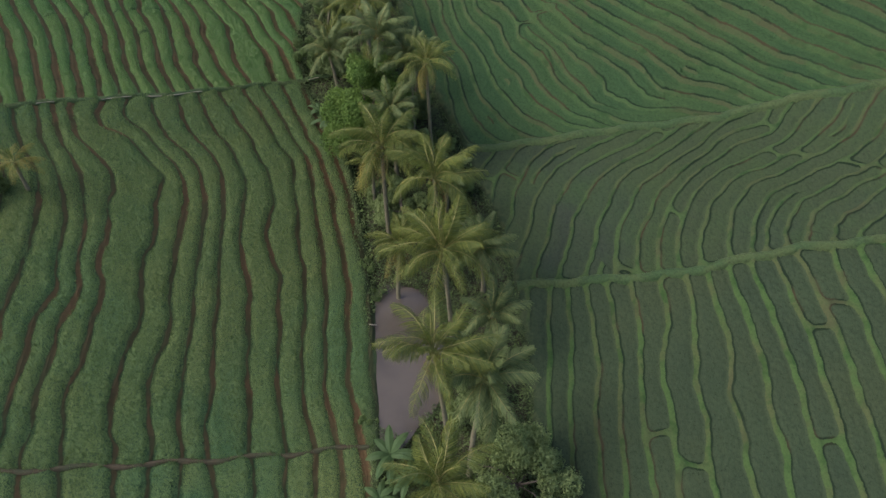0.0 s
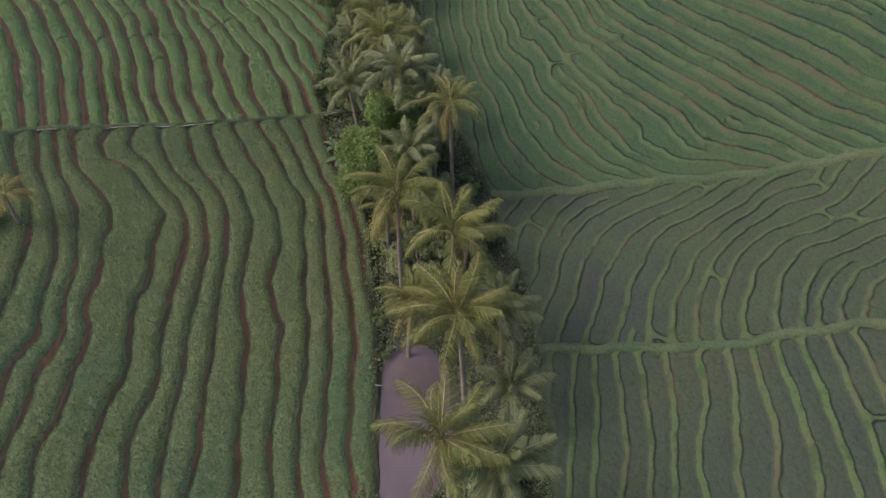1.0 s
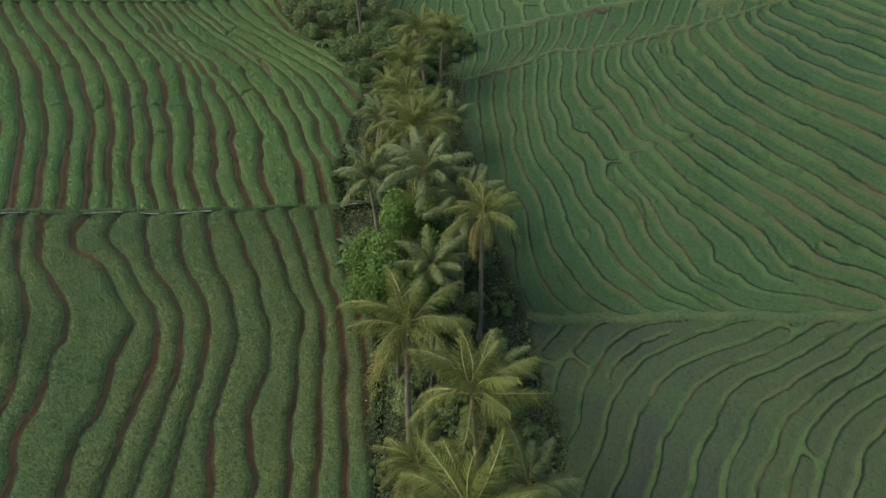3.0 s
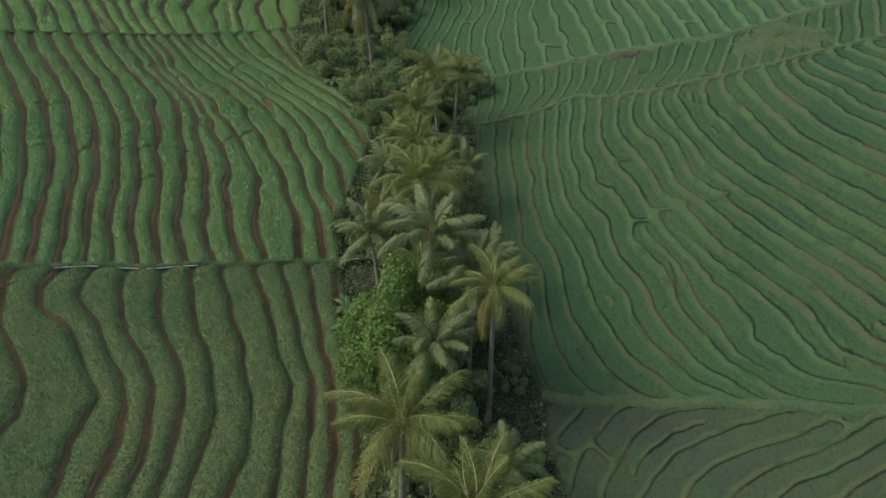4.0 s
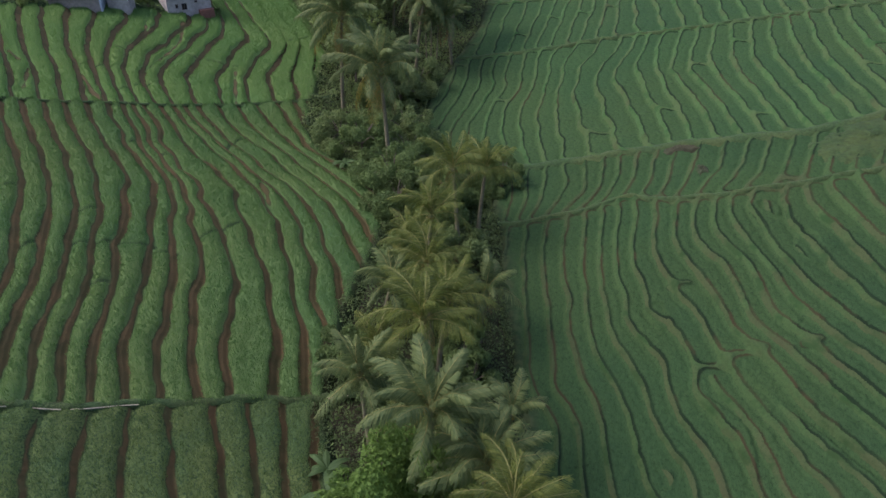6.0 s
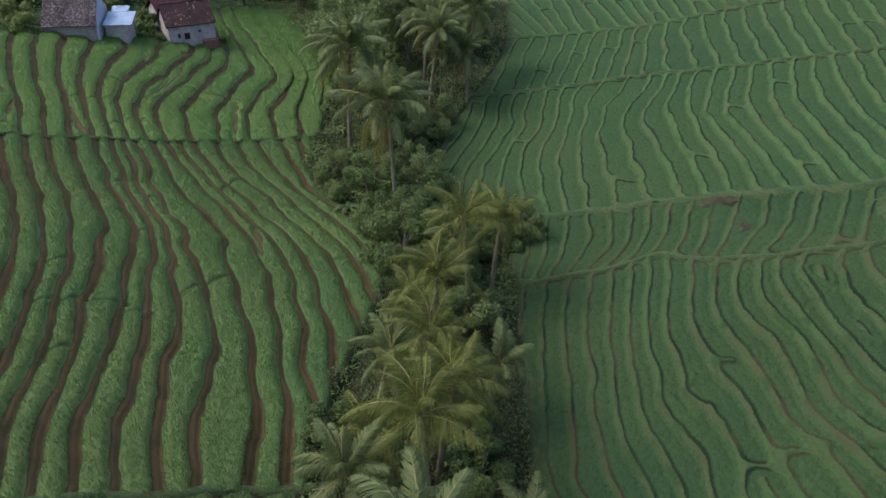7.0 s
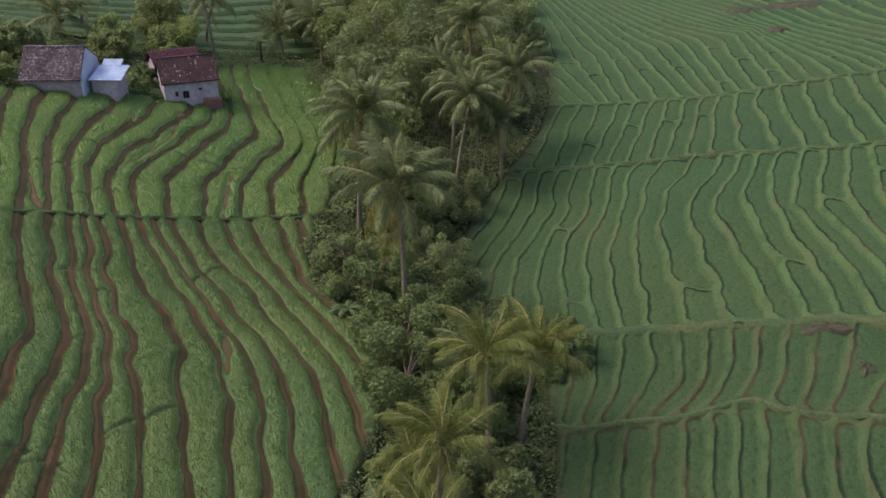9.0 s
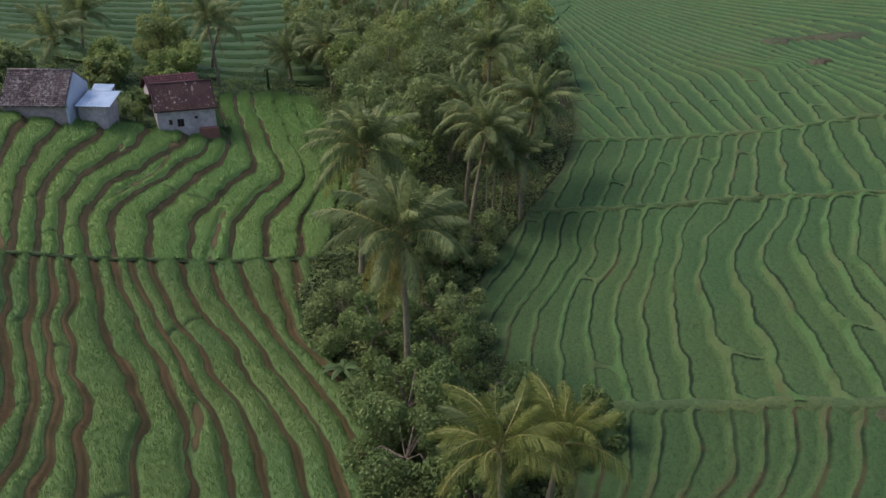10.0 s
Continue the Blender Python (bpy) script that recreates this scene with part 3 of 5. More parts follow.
def mesh_object(name, verts, faces, material, parent=None, soft=True):
    """A mesh object from arrays; all faces of one size."""
    verts, faces = np.asarray(verts, np.float32), np.asarray(faces, np.int32)
    me = bpy.data.meshes.new(name)
    k = faces.shape[1]
    me.vertices.add(len(verts))
    me.vertices.foreach_set("co", verts.ravel())
    me.loops.add(faces.size)
    me.loops.foreach_set("vertex_index", faces.ravel())
    me.polygons.add(len(faces))
    me.polygons.foreach_set("loop_start", np.arange(0, faces.size, k, dtype=np.int32))
    me.polygons.foreach_set("use_smooth", np.full(len(faces), soft))
    me.update(calc_edges=True)
    me.validate()
    me.materials.append(material)
    ob = new(name, me)
    ob.parent = parent
    return ob


def link_bmesh(name, bm, material, parent=None, label="", soft=True):
    me = bpy.data.meshes.new(name)
    bm.to_mesh(me)
    bm.free()
    for p in me.polygons:
        p.use_smooth = soft
    me.materials.append(material)
    ob = new(name, me)
    ob.parent = parent
    return tagged(ob, label)


def part(name, bm, material, parent, label="", soft=False):
    return link_bmesh(name, bm, material, parent, label, soft)


def holder(name, label, category, group="", m=None):
    ob = new(name)
    ob.empty_display_size = 0.3
    if m is not None:
        ob.matrix_world = m
    return tagged(ob, label, category, group)


TUFTS = []


def field(label, material, lines, box, inside, step, half, canopy, lip, out, tufts, ledges=0, step_most=0.7, shut=(), widest=99.0, mud=(), thin=(), calm=0):
    """A terraced rice field: strips that step down the slope, each a mesh of its own under the field."""
    root = holder("rice_field", label, "rice field", "terraced fields")
    rng = np.random.default_rng(len(TUFTS) + 11)
    xs, ys = np.arange(box[0], box[1], step), np.arange(box[2], box[3], step)
    X, Y = np.meshgrid(xs, ys)
    q = np.c_[X.ravel(), Y.ravel()]
    count = Sheet(guide_rows(*lines), 1.5)
    S = count(q).reshape(X.shape)
    smooth_y, smooth_x = np.gradient(S, step)
    wide = 1 / np.sqrt(np.maximum(smooth_x**2 + smooth_y**2, 0.02))
    S = S + 0.07 * np.sin(X * 0.9 + 1.7 * np.sin(Y * 0.31)) * np.sin(Y * 0.8 + 1.3 * np.sin(X * 0.23)) + 0.035 * np.sin(X * 2.3 + 2 * np.sin(Y * 0.9)) * np.sin(Y * 2.1 + 2 * np.sin(X * 0.7))
    Z = land(q).reshape(X.shape)
    sy, sx = np.gradient(S, step)
    zy, zx = np.gradient(Z, step)
    g2 = np.maximum(sx**2 + sy**2, 0.02)
    span = np.clip(1 / np.sqrt(g2), 0.5, 5)
    if calm:
        span = span * (1 + 5 * smooth((Y + 1.2 * (X + 44) - calm) / 5))
    drop = np.clip((zx * sx + zy * sy) / g2, -step_most, step_most)
    # strips wider than widest are parted by one more riser
    fork = wide - widest
    times = np.where(fork > 0, 2.0, 1.0)
    f = (S * times + 0.5) % 1 - 0.5
    e = np.clip(max(half * 1.35, 0.22) / span * times, 0.04, 0.34)
    saw = np.where(f > e, 0.5 - f, np.where(f < -e, -0.5 - f, (2 * smooth((f + e) / (2 * e)) - 1) * (0.5 - e))) / times
    f = f / times
    off = np.abs(f) * span
    # low ledges that close a strip across
    ledge = np.full(X.shape, 2.0)
    if ledges:
        row = np.floor(S).astype(int)
        live = inside(X, Y)
        for k in np.unique(row[live]):
            own = live & (row == k)
            if own.sum() < 200:
                continue
            hx, hy = sx[own].mean(), sy[own].mean()
            way = (Y[own] * hx - X[own] * hy) / math.hypot(hx, hy)
            at, best = way.min() + rng.uniform(0, ledges), np.full(way.shape, 2.0)
            while at < way.max():
                best = np.minimum(best, np.abs(way - at - 0.15 * np.sin(X[own] * 2)))
                at += ledges * rng.uniform(0.5, 1.7)
            ledge[own] = best
    for name, way in shut:
        ledge = np.minimum(ledge, np.maximum(way * (Y - cross(name, X)) - 0.1, 0))
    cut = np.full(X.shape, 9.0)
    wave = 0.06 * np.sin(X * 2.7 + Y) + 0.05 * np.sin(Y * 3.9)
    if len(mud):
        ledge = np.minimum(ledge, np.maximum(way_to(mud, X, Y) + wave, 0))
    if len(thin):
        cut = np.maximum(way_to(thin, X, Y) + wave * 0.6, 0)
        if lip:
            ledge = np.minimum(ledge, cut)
    if lip:
        off = 0.7 - np.hypot(np.maximum(0.7 - off, 0), np.maximum(0.7 - ledge, 0))
    else:
        off = np.minimum(off, ledge + 0.04)
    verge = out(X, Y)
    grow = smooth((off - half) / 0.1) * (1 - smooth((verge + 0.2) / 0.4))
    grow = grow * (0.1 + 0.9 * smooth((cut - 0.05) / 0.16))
    bumps = rng.normal(0, 0.04 if lip else 0.006, X.shape)
    height = Z + saw * drop + canopy * grow * (1 + bumps * 2) + bumps * np.where(grow > 0.3, 0.6, 0.25 if lip else 0.05) + lip * smooth((half + 0.2 - off) / 0.34) - (0.05 if lip else 0.12) * np.exp(-(((off - half - 0.1) / 0.15) ** 2))
    height = height - 1.6 * smooth(verge / 1.3)
    keep = inside(X, Y) & (verge < 1.3)
    keep = keep[:-1, :-1] & keep[1:, 1:] & keep[1:, :-1] & keep[:-1, 1:]
    n = X.shape[1]
    j, i = np.nonzero(keep)
    a = j * n + i
    quads = np.c_[a, a + 1, a + n + 1, a + n]
    number = np.floor(S.ravel()[quads].mean(1)).astype(int)
    places = np.c_[X.ravel(), Y.ravel(), height.ravel()]
    for k in np.unique(number):
        some = quads[number == k]
        if len(some) < 12:
            continue
        used, index = np.unique(some, return_inverse=True)
        ob = mesh_object("terrace_strip", places[used], index.reshape(-1, 4), material, root)
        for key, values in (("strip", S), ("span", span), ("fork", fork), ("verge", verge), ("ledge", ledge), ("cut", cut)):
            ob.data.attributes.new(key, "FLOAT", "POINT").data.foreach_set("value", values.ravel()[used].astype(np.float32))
    # rice plants that stand out of the canopy
    ok = np.nonzero((grow > 0.5) & inside(X, Y))
    total = int(len(ok[0]) * step * step * tufts)
    pick = rng.integers(0, len(ok[0]), total) if len(ok[0]) else np.array([], int)
    base = places.reshape(*X.shape, 3)[ok[0][pick], ok[1][pick]] + np.c_[rng.uniform(-step, step, (total, 2)) * 0.5, np.zeros(total)]
    TUFTS.append((base, rng))
    if total:
        blades = []
        for b in range(2):
            turn = rng.normal(1.4, 0.55, total)
            lean, tall, wide = rng.uniform(0.0, 0.05, total), rng.uniform(0.12, 0.26, total), rng.uniform(0.010, 0.018, total)
            c, s = np.cos(turn), np.sin(turn)
            foot = base - np.c_[np.zeros((total, 2)), np.full(total, 0.08)]
            blades.append(np.stack([foot + np.c_[-s * wide, c * wide, np.zeros(total)], foot + np.c_[s * wide, -c * wide, np.zeros(total)], foot + np.c_[c * lean, s * lean, tall + 0.08]], 1))
        v = np.concatenate(blades).reshape(-1, 3)
        plants = mesh_object("rice_plants", v, np.arange(len(v)).reshape(-1, 3), RICE_BLADE[material.name], root, False)
        tagged(plants, "young green rice plants standing in the strips", kind="stuff")
    return root


def blade_material(name, a, b):
    return leaf_material(name, a, b, tuple(v * 1.35 for v in b), 0.6, 0.2, 0.4)


RICE_BLADE = {
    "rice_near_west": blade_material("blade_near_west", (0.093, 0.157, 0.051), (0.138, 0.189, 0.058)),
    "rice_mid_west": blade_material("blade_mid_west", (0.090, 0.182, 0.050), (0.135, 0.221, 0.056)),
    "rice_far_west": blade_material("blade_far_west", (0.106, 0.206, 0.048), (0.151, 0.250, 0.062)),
}

def between(near, far):
    return lambda x, y: (y > cross(near, x) - 0.18) & (y < cross(far, x) + 0.18)


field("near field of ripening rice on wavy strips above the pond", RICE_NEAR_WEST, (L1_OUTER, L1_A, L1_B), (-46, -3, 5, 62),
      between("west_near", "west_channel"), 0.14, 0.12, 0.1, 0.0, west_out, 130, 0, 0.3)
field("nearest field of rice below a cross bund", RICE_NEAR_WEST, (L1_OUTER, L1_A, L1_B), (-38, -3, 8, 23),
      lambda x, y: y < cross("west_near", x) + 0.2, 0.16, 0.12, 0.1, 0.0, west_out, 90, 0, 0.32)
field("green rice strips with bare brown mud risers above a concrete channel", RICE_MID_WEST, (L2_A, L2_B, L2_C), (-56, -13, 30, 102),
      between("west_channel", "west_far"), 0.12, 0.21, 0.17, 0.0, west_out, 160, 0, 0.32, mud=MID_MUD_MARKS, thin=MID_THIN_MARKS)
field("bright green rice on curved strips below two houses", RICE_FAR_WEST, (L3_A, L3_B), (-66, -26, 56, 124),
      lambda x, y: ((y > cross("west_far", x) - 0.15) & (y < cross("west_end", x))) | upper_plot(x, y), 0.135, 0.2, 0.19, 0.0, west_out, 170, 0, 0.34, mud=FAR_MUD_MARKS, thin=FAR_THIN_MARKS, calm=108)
field("far terraces of rice behind the houses", RICE_FAR_EAST, (L4_LINES,), (-125, -30, 96, 200),
      lambda x, y: ((y > 180 + x * 1.05) & (y > 108) & (x < -50)) | ((y > 146) & (x < along(EAST_EDGE, y) + 0.3)), 0.45, 0.45, 0.3, 0.0, lambda x, y: np.full(x.shape, -5.0), 0)
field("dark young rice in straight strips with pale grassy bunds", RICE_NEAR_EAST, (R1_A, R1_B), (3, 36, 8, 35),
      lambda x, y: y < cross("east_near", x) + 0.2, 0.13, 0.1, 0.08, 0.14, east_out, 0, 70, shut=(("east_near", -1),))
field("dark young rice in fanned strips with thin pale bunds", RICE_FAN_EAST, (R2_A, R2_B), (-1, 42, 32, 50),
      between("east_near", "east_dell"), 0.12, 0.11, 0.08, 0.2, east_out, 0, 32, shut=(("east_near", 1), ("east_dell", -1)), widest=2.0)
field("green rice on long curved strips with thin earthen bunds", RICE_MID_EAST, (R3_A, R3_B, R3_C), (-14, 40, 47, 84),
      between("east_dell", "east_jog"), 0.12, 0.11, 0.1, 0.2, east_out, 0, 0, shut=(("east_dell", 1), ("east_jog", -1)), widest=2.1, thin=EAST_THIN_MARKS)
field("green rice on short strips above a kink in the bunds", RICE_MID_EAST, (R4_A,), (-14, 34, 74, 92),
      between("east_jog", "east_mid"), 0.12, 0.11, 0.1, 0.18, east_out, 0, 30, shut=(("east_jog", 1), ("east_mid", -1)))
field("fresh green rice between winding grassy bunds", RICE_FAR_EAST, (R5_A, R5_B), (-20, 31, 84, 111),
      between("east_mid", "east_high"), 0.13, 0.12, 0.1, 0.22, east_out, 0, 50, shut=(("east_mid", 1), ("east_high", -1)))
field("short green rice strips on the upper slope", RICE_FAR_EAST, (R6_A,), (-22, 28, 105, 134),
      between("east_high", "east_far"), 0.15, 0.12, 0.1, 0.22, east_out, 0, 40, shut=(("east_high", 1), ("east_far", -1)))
field("far hillside of slanting rice strips", RICE_FAR_EAST, (R7_LINES,), (-50, 30, 117, 190),
      lambda x, y: y > cross("east_far", x) - 0.2, 0.24, 0.15, 0.1, 0.2, lambda x, y: np.where(y < 146, east_out(x, y), np.minimum(east_out(x, y), -3.0)), 0, 30, shut=(("east_far", 1),))


# ---- the ground: one sheet to the horizon ----
def ground_height(q):
    x, y = q[:, 0], q[:, 1]
    z = land(q)
    w, e = west_out(x, y), east_out(x, y)
    inside_gully = smooth((w - 0.2) / 1.0) * smooth((e - 0.2) / 1.0)
    yard = smooth((y - cross("west_end", x) - 0.2) / 0.8) * smooth((5 - w) / 1.0) * (y < 160) * (x > -100) * ~upper_plot(x, y)
    # level ground of the house yard and the wood
    z = z - 0.9 * (1 - np.maximum(inside_gully, yard))
    bed = np.minimum(-w, -e)
    z = z - 0.5 * inside_gully * smooth(-bed / 4)
    pond = ((x + 4.2) / 3.3) ** 2 + ((y - 28) / 6.6) ** 2
    z = np.where(pond < 2.2, z + (0.35 - z) * smooth((2.2 - pond) / 1.4), z)
    return z


def axis(fine_from, fine_to, step, far):
    inner = np.arange(fine_from, fine_to + step, step)
    grow = np.cumsum(step * 1.35 ** np.arange(1, 40))
    grow = grow[grow < far]
    return np.r_[(inner[0] - grow)[::-1], inner, inner[-1] + grow]


gx, gy = axis(-100, 60, 0.9, 3800), axis(-30, 200, 0.9, 3800)
GX, GY = np.meshgrid(gx, gy)
q = np.c_[GX.ravel(), GY.ravel()]
rng = np.random.default_rng(5)
gz = ground_height(q) + rng.normal(0, 0.05, len(q))
n = len(gx)
j, i = np.meshgrid(np.arange(len(gy) - 1), np.arange(n - 1), indexing="ij")
a = (j * n + i).ravel()
sheet = mesh_object("ground", np.c_[q, gz], np.c_[a, a + 1, a + n + 1, a + n], GROUND)
green = 1 - smooth((west_out(q[:, 0], q[:, 1]) + 1) / 2) * smooth((east_out(q[:, 0], q[:, 1]) + 1) / 2)
sheet.data.attributes.new("meadow", "FLOAT", "POINT").data.foreach_set("value", green.astype(np.float32))
tagged(sheet, "dark weedy earth of the gully and the land around", "ground", kind="structure")


# ---- cross bunds and the channel ----
def bund(label, name_of, x0, x1, wide, high, material, shift=0.0, step=0.3, lift=0.0):
    xs = np.arange(x0, x1, step)
    ys = cross(name_of, xs) + 0.12 * np.sin(xs * 1.3) + shift
    p = np.c_[xs, ys]
    way = np.gradient(p, axis=0)
    way /= np.linalg.norm(way, axis=1)[:, None]
    side = np.c_[-way[:, 1], way[:, 0]]
    z = land(p)
    prof = [(-1.25, -1.6), (-0.9, 0.0), (-0.45, 0.85), (0, 1.0), (0.45, 0.85), (0.9, 0.0), (1.25, -1.6)]
    rng = np.random.default_rng(int(abs(x0) * 10))
    rows = []
    for u, v in prof:
        r = rng.normal(0, 0.05, len(xs))
        rows.append(np.c_[p + side * (u * wide * (1 + r))[:, None], z + v * high + lift + 0.1 + r * 0.4])
    verts = np.concatenate(rows)
    n = len(xs)
    faces = [np.c_[k * n + np.arange(n - 1), (k + 1) * n + np.arange(n - 1), (k + 1) * n + np.arange(1, n), k * n + np.arange(1, n)][:, ::-1] for k in range(len(prof) - 1)]
    return tagged(mesh_object("bund", verts, np.concatenate(faces), material), label, "bund", "cross bunds", "structure")


bund("low muddy bund across the near field", "west_near", -40, -6, 0.15, 0.08, BUND_MUD)
bund("grassy bund along the irrigation channel", "west_channel", -50, -12, 0.24, 0.1, BUND_GRASS)
bund("grassy bund between two fields of strips", "west_far", -62, -27.5, 0.15, 0.05, BUND_GRASS)
bund("pale green grassy bund across the strips", "east_near", 4.5, 37, 0.42, 0.26, BUND_GRASS)
bund("broad grassy bund along the dell", "east_dell", 1, 41, 0.48, 0.26, BUND_GRASS)
bund("thin grassy bund across the strips", "east_jog", -7.6, 36, 0.24, 0.24, BUND_GRASS)
bund("broad grassy bund and footpath across the slope", "east_mid", -9, 32, 0.5, 0.28, BUND_GRASS)
bund("narrow grassy bund on the upper slope", "east_high", -17.5, 30, 0.24, 0.24, BUND_GRASS)
bund("grassy bund below the far hillside", "east_far", -16.5, 30, 0.24, 0.2, BUND_GRASS)


def patch_of(label, material, cx, cy, rx, ry, high, seed):
    """A flat irregular mound of other growth on a field."""
    rng = np.random.default_rng(seed)
    rings, around = 14, 56
    verts = []
    ang = np.linspace(0, 2 * math.pi, around, endpoint=False)
    rim = 1 + 0.16 * np.sin(3 * ang + seed) + 0.1 * np.sin(5 * ang + 2 * seed) + 0.05 * np.sin(11 * ang)
    for r in range(rings + 1):
        u = r / rings
        px, py = cx + rx * u * rim * np.cos(ang), cy + ry * u * rim * np.sin(ang)
        verts.append(np.c_[px, py, land(np.c_[px, py]) + high * (1 - u**4 * 2.2) + rng.normal(0, 0.05, around)])
    k = np.arange(around)
    faces = [np.c_[r * around + k, r * around + (k + 1) % around, (r + 1) * around + (k + 1) % around, (r + 1) * around + k] for r in range(rings)]
    return tagged(mesh_object("fallow_patch", np.concatenate(verts), np.concatenate(faces)[:, ::-1], material), label, "fallow plot", "fallow plots", "structure")


FALLOW = plain_material("fallow_grass", (0.034, 0.058, 0.016), (0.050, 0.069, 0.018), 0.5, grain=3.0, bump=0.9, distance=0.15)
BARE = plain_material("bare_plot", (0.056, 0.050, 0.026), (0.044, 0.056, 0.024), 0.4, grain=2.5, bump=0.8, distance=0.15)
patch_of("patch of yellow-green fallow grass on the slope", FALLOW, 18.5, 83.4, 5.0, 3.3, 0.32, 3)
patch_of("bare brown plot on the far hillside", BARE, 7.5, 151.2, 5.5, 1.6, 0.5, 5)
patch_of("bare brown plot on the far hillside", BARE, 1.5, 150.6, 2.4, 1.6, 0.5, 6)
patch_of("small bare brown plot on the far hillside", BARE, 5.4, 140.0, 1.4, 1.0, 0.5, 7)
patch_of("scrubby brown heap beside the footpath", BARE, 7.0, 82.0, 0.6, 0.9, 0.22, 8)
patch_of("bare mud beside the footpath", BARE, 5.6, 85.2, 1.8, 0.5, 0.4, 9)

# ---- palms ----
def frond_mesh(name, length, droop, lift, leaves, material, seed, width=0.5, broad=1.0):
    """A feathered palm leaf that starts at the origin and grows along x, with a rib and two rows of leaflets."""
    rng = random.Random(seed)
    bm = bmesh.new()
    steps = 9

    def rib(u):
        return Vector((length * (u - 0.18 * droop * u * u), 0.12 * math.sin(seed + u * 2) * length * u, length * (lift * u - droop * 0.62 * u**2.1)))

    rings = []
    for s in range(steps + 1):
        u = s / steps
        r = 0.05 * (1 - u) + 0.01
        c = rib(u)
        rings.append([bm.verts.new(c + Vector((0, r * math.cos(k * math.pi * 2 / 3), r * math.sin(k * math.pi * 2 / 3)))) for k in range(3)])
    for lo, hi in zip(rings, rings[1:]):
        for k in range(3):
            bm.faces.new((lo[k], lo[(k + 1) % 3], hi[(k + 1) % 3], hi[k])).material_index = 1
    for s in range(leaves):
        u = 0.14 + 0.85 * s / (leaves - 1)
        for side in (-1, 1):
            if rng.random() < 0.1:
                continue
            c = rib(u)
            along_rib = (rib(min(u + 0.03, 1.03)) - rib(u - 0.03)).normalized()
            out = Vector((0, side, 0))
            reach = width * length * 0.42 * math.sin(math.pi * (0.12 + 0.83 * u)) ** 0.7 * rng.uniform(0.85, 1.1)
            way = (out * 0.85 + along_rib * (0.45 + 0.5 * u) + Vector((0, 0, rng.uniform(-0.22, 0.12)))).normalized()
            sag = Vector((0, 0, -reach))
            w = along_rib * rng.uniform(0.03, 0.046) * broad
            hang = rng.uniform(0.35, 0.9) + 0.25 * droop
            mid = c + way * reach * 0.42 + sag * 0.08
            low = c + way * reach * 0.72 + sag * 0.42 * hang
            tip = c + way * reach * 0.86 + sag * 0.95 * hang
            v = [bm.verts.new(x) for x in (c - w * 0.5, c + w * 0.5, mid + w * 0.75, mid - w * 0.75, low + w * 0.6, low - w * 0.6, tip)]
            bm.faces.new((v[0], v[1], v[2], v[3]))
            bm.faces.new((v[3], v[2], v[4], v[5]))
            bm.faces.new((v[5], v[4], v[6]))
    me = bpy.data.meshes.new(name)
    bm.to_mesh(me)
    bm.free()
    me.materials.append(material)
    me.materials.append(RIB)
    return me


def frond_set(material, broad, base):
    return {
        "young": [frond_mesh("young_frond", 3.7, 0.4, 0.25, 38, material, base + k, 0.5, broad) for k in range(2)],
        "mid": [frond_mesh("arching_frond", 4.7, 0.72 + 0.16 * k, 0.44, 46, material, base + 3 + k, 0.5, broad) for k in range(3)],
        "low": [frond_mesh("drooping_frond", 4.6, 0.98 + 0.18 * k, 0.3, 46, material, base + 7 + k, 0.5, broad) for k in range(3)],
    }


FRONDS = {"green": frond_set(FROND, 1.0, 1), "dark": frond_set(FROND_DARK, 1.5, 31)}
DRY = [frond_mesh("dry_frond", 4.0, 0.9, 0.0, 22, FROND_DRY, 71 + k, 0.45) for k in range(2)]
YELLOW = [frond_mesh("yellow_frond", 4.2, 0.95, 0.1, 28, FROND_YELLOW, 81 + k, 0.6) for k in range(2)]


def nut_mesh():
    """A coconut in its husk: an egg with three blunt ridges."""
    bm = bmesh.new()
    bmesh.ops.create_icosphere(bm, subdivisions=2, radius=0.15)
    for v in bm.verts:
        a = math.atan2(v.co.y, v.co.x)
        swell = 1 + 0.05 * math.cos(3 * a)
        v.co = Vector((v.co.x * swell, v.co.y * swell, v.co.z * 1.25 * (1 - 0.1 * v.co.z / 0.15)))
    me = bpy.data.meshes.new("coconut")
    bm.to_mesh(me)
    bm.free()
    for p in me.polygons:
        p.use_smooth = True
    me.materials.append(COCONUT)
    return me


NUT = nut_mesh()


def tube(bm, points, radii, sides=8):
    rings = []
    for k, (p, r) in enumerate(zip(points, radii)):
        ahead = (points[min(k + 1, len(points) - 1)] - points[max(k - 1, 0)]).normalized()
        x = ahead.orthogonal().normalized()
        y = ahead.cross(x)
        rings.append([bm.verts.new(p + (x * math.cos(a) + y * math.sin(a)) * r) for a in (2 * math.pi * s / sides for s in range(sides))])
    for lo, hi in zip(rings, rings[1:]):
        for s in range(sides):
            bm.faces.new((lo[s], lo[(s + 1) % sides], hi[(s + 1) % sides], hi[s]))
    bm.faces.new(rings[-1])
    bm.faces.new(rings[0][::-1])


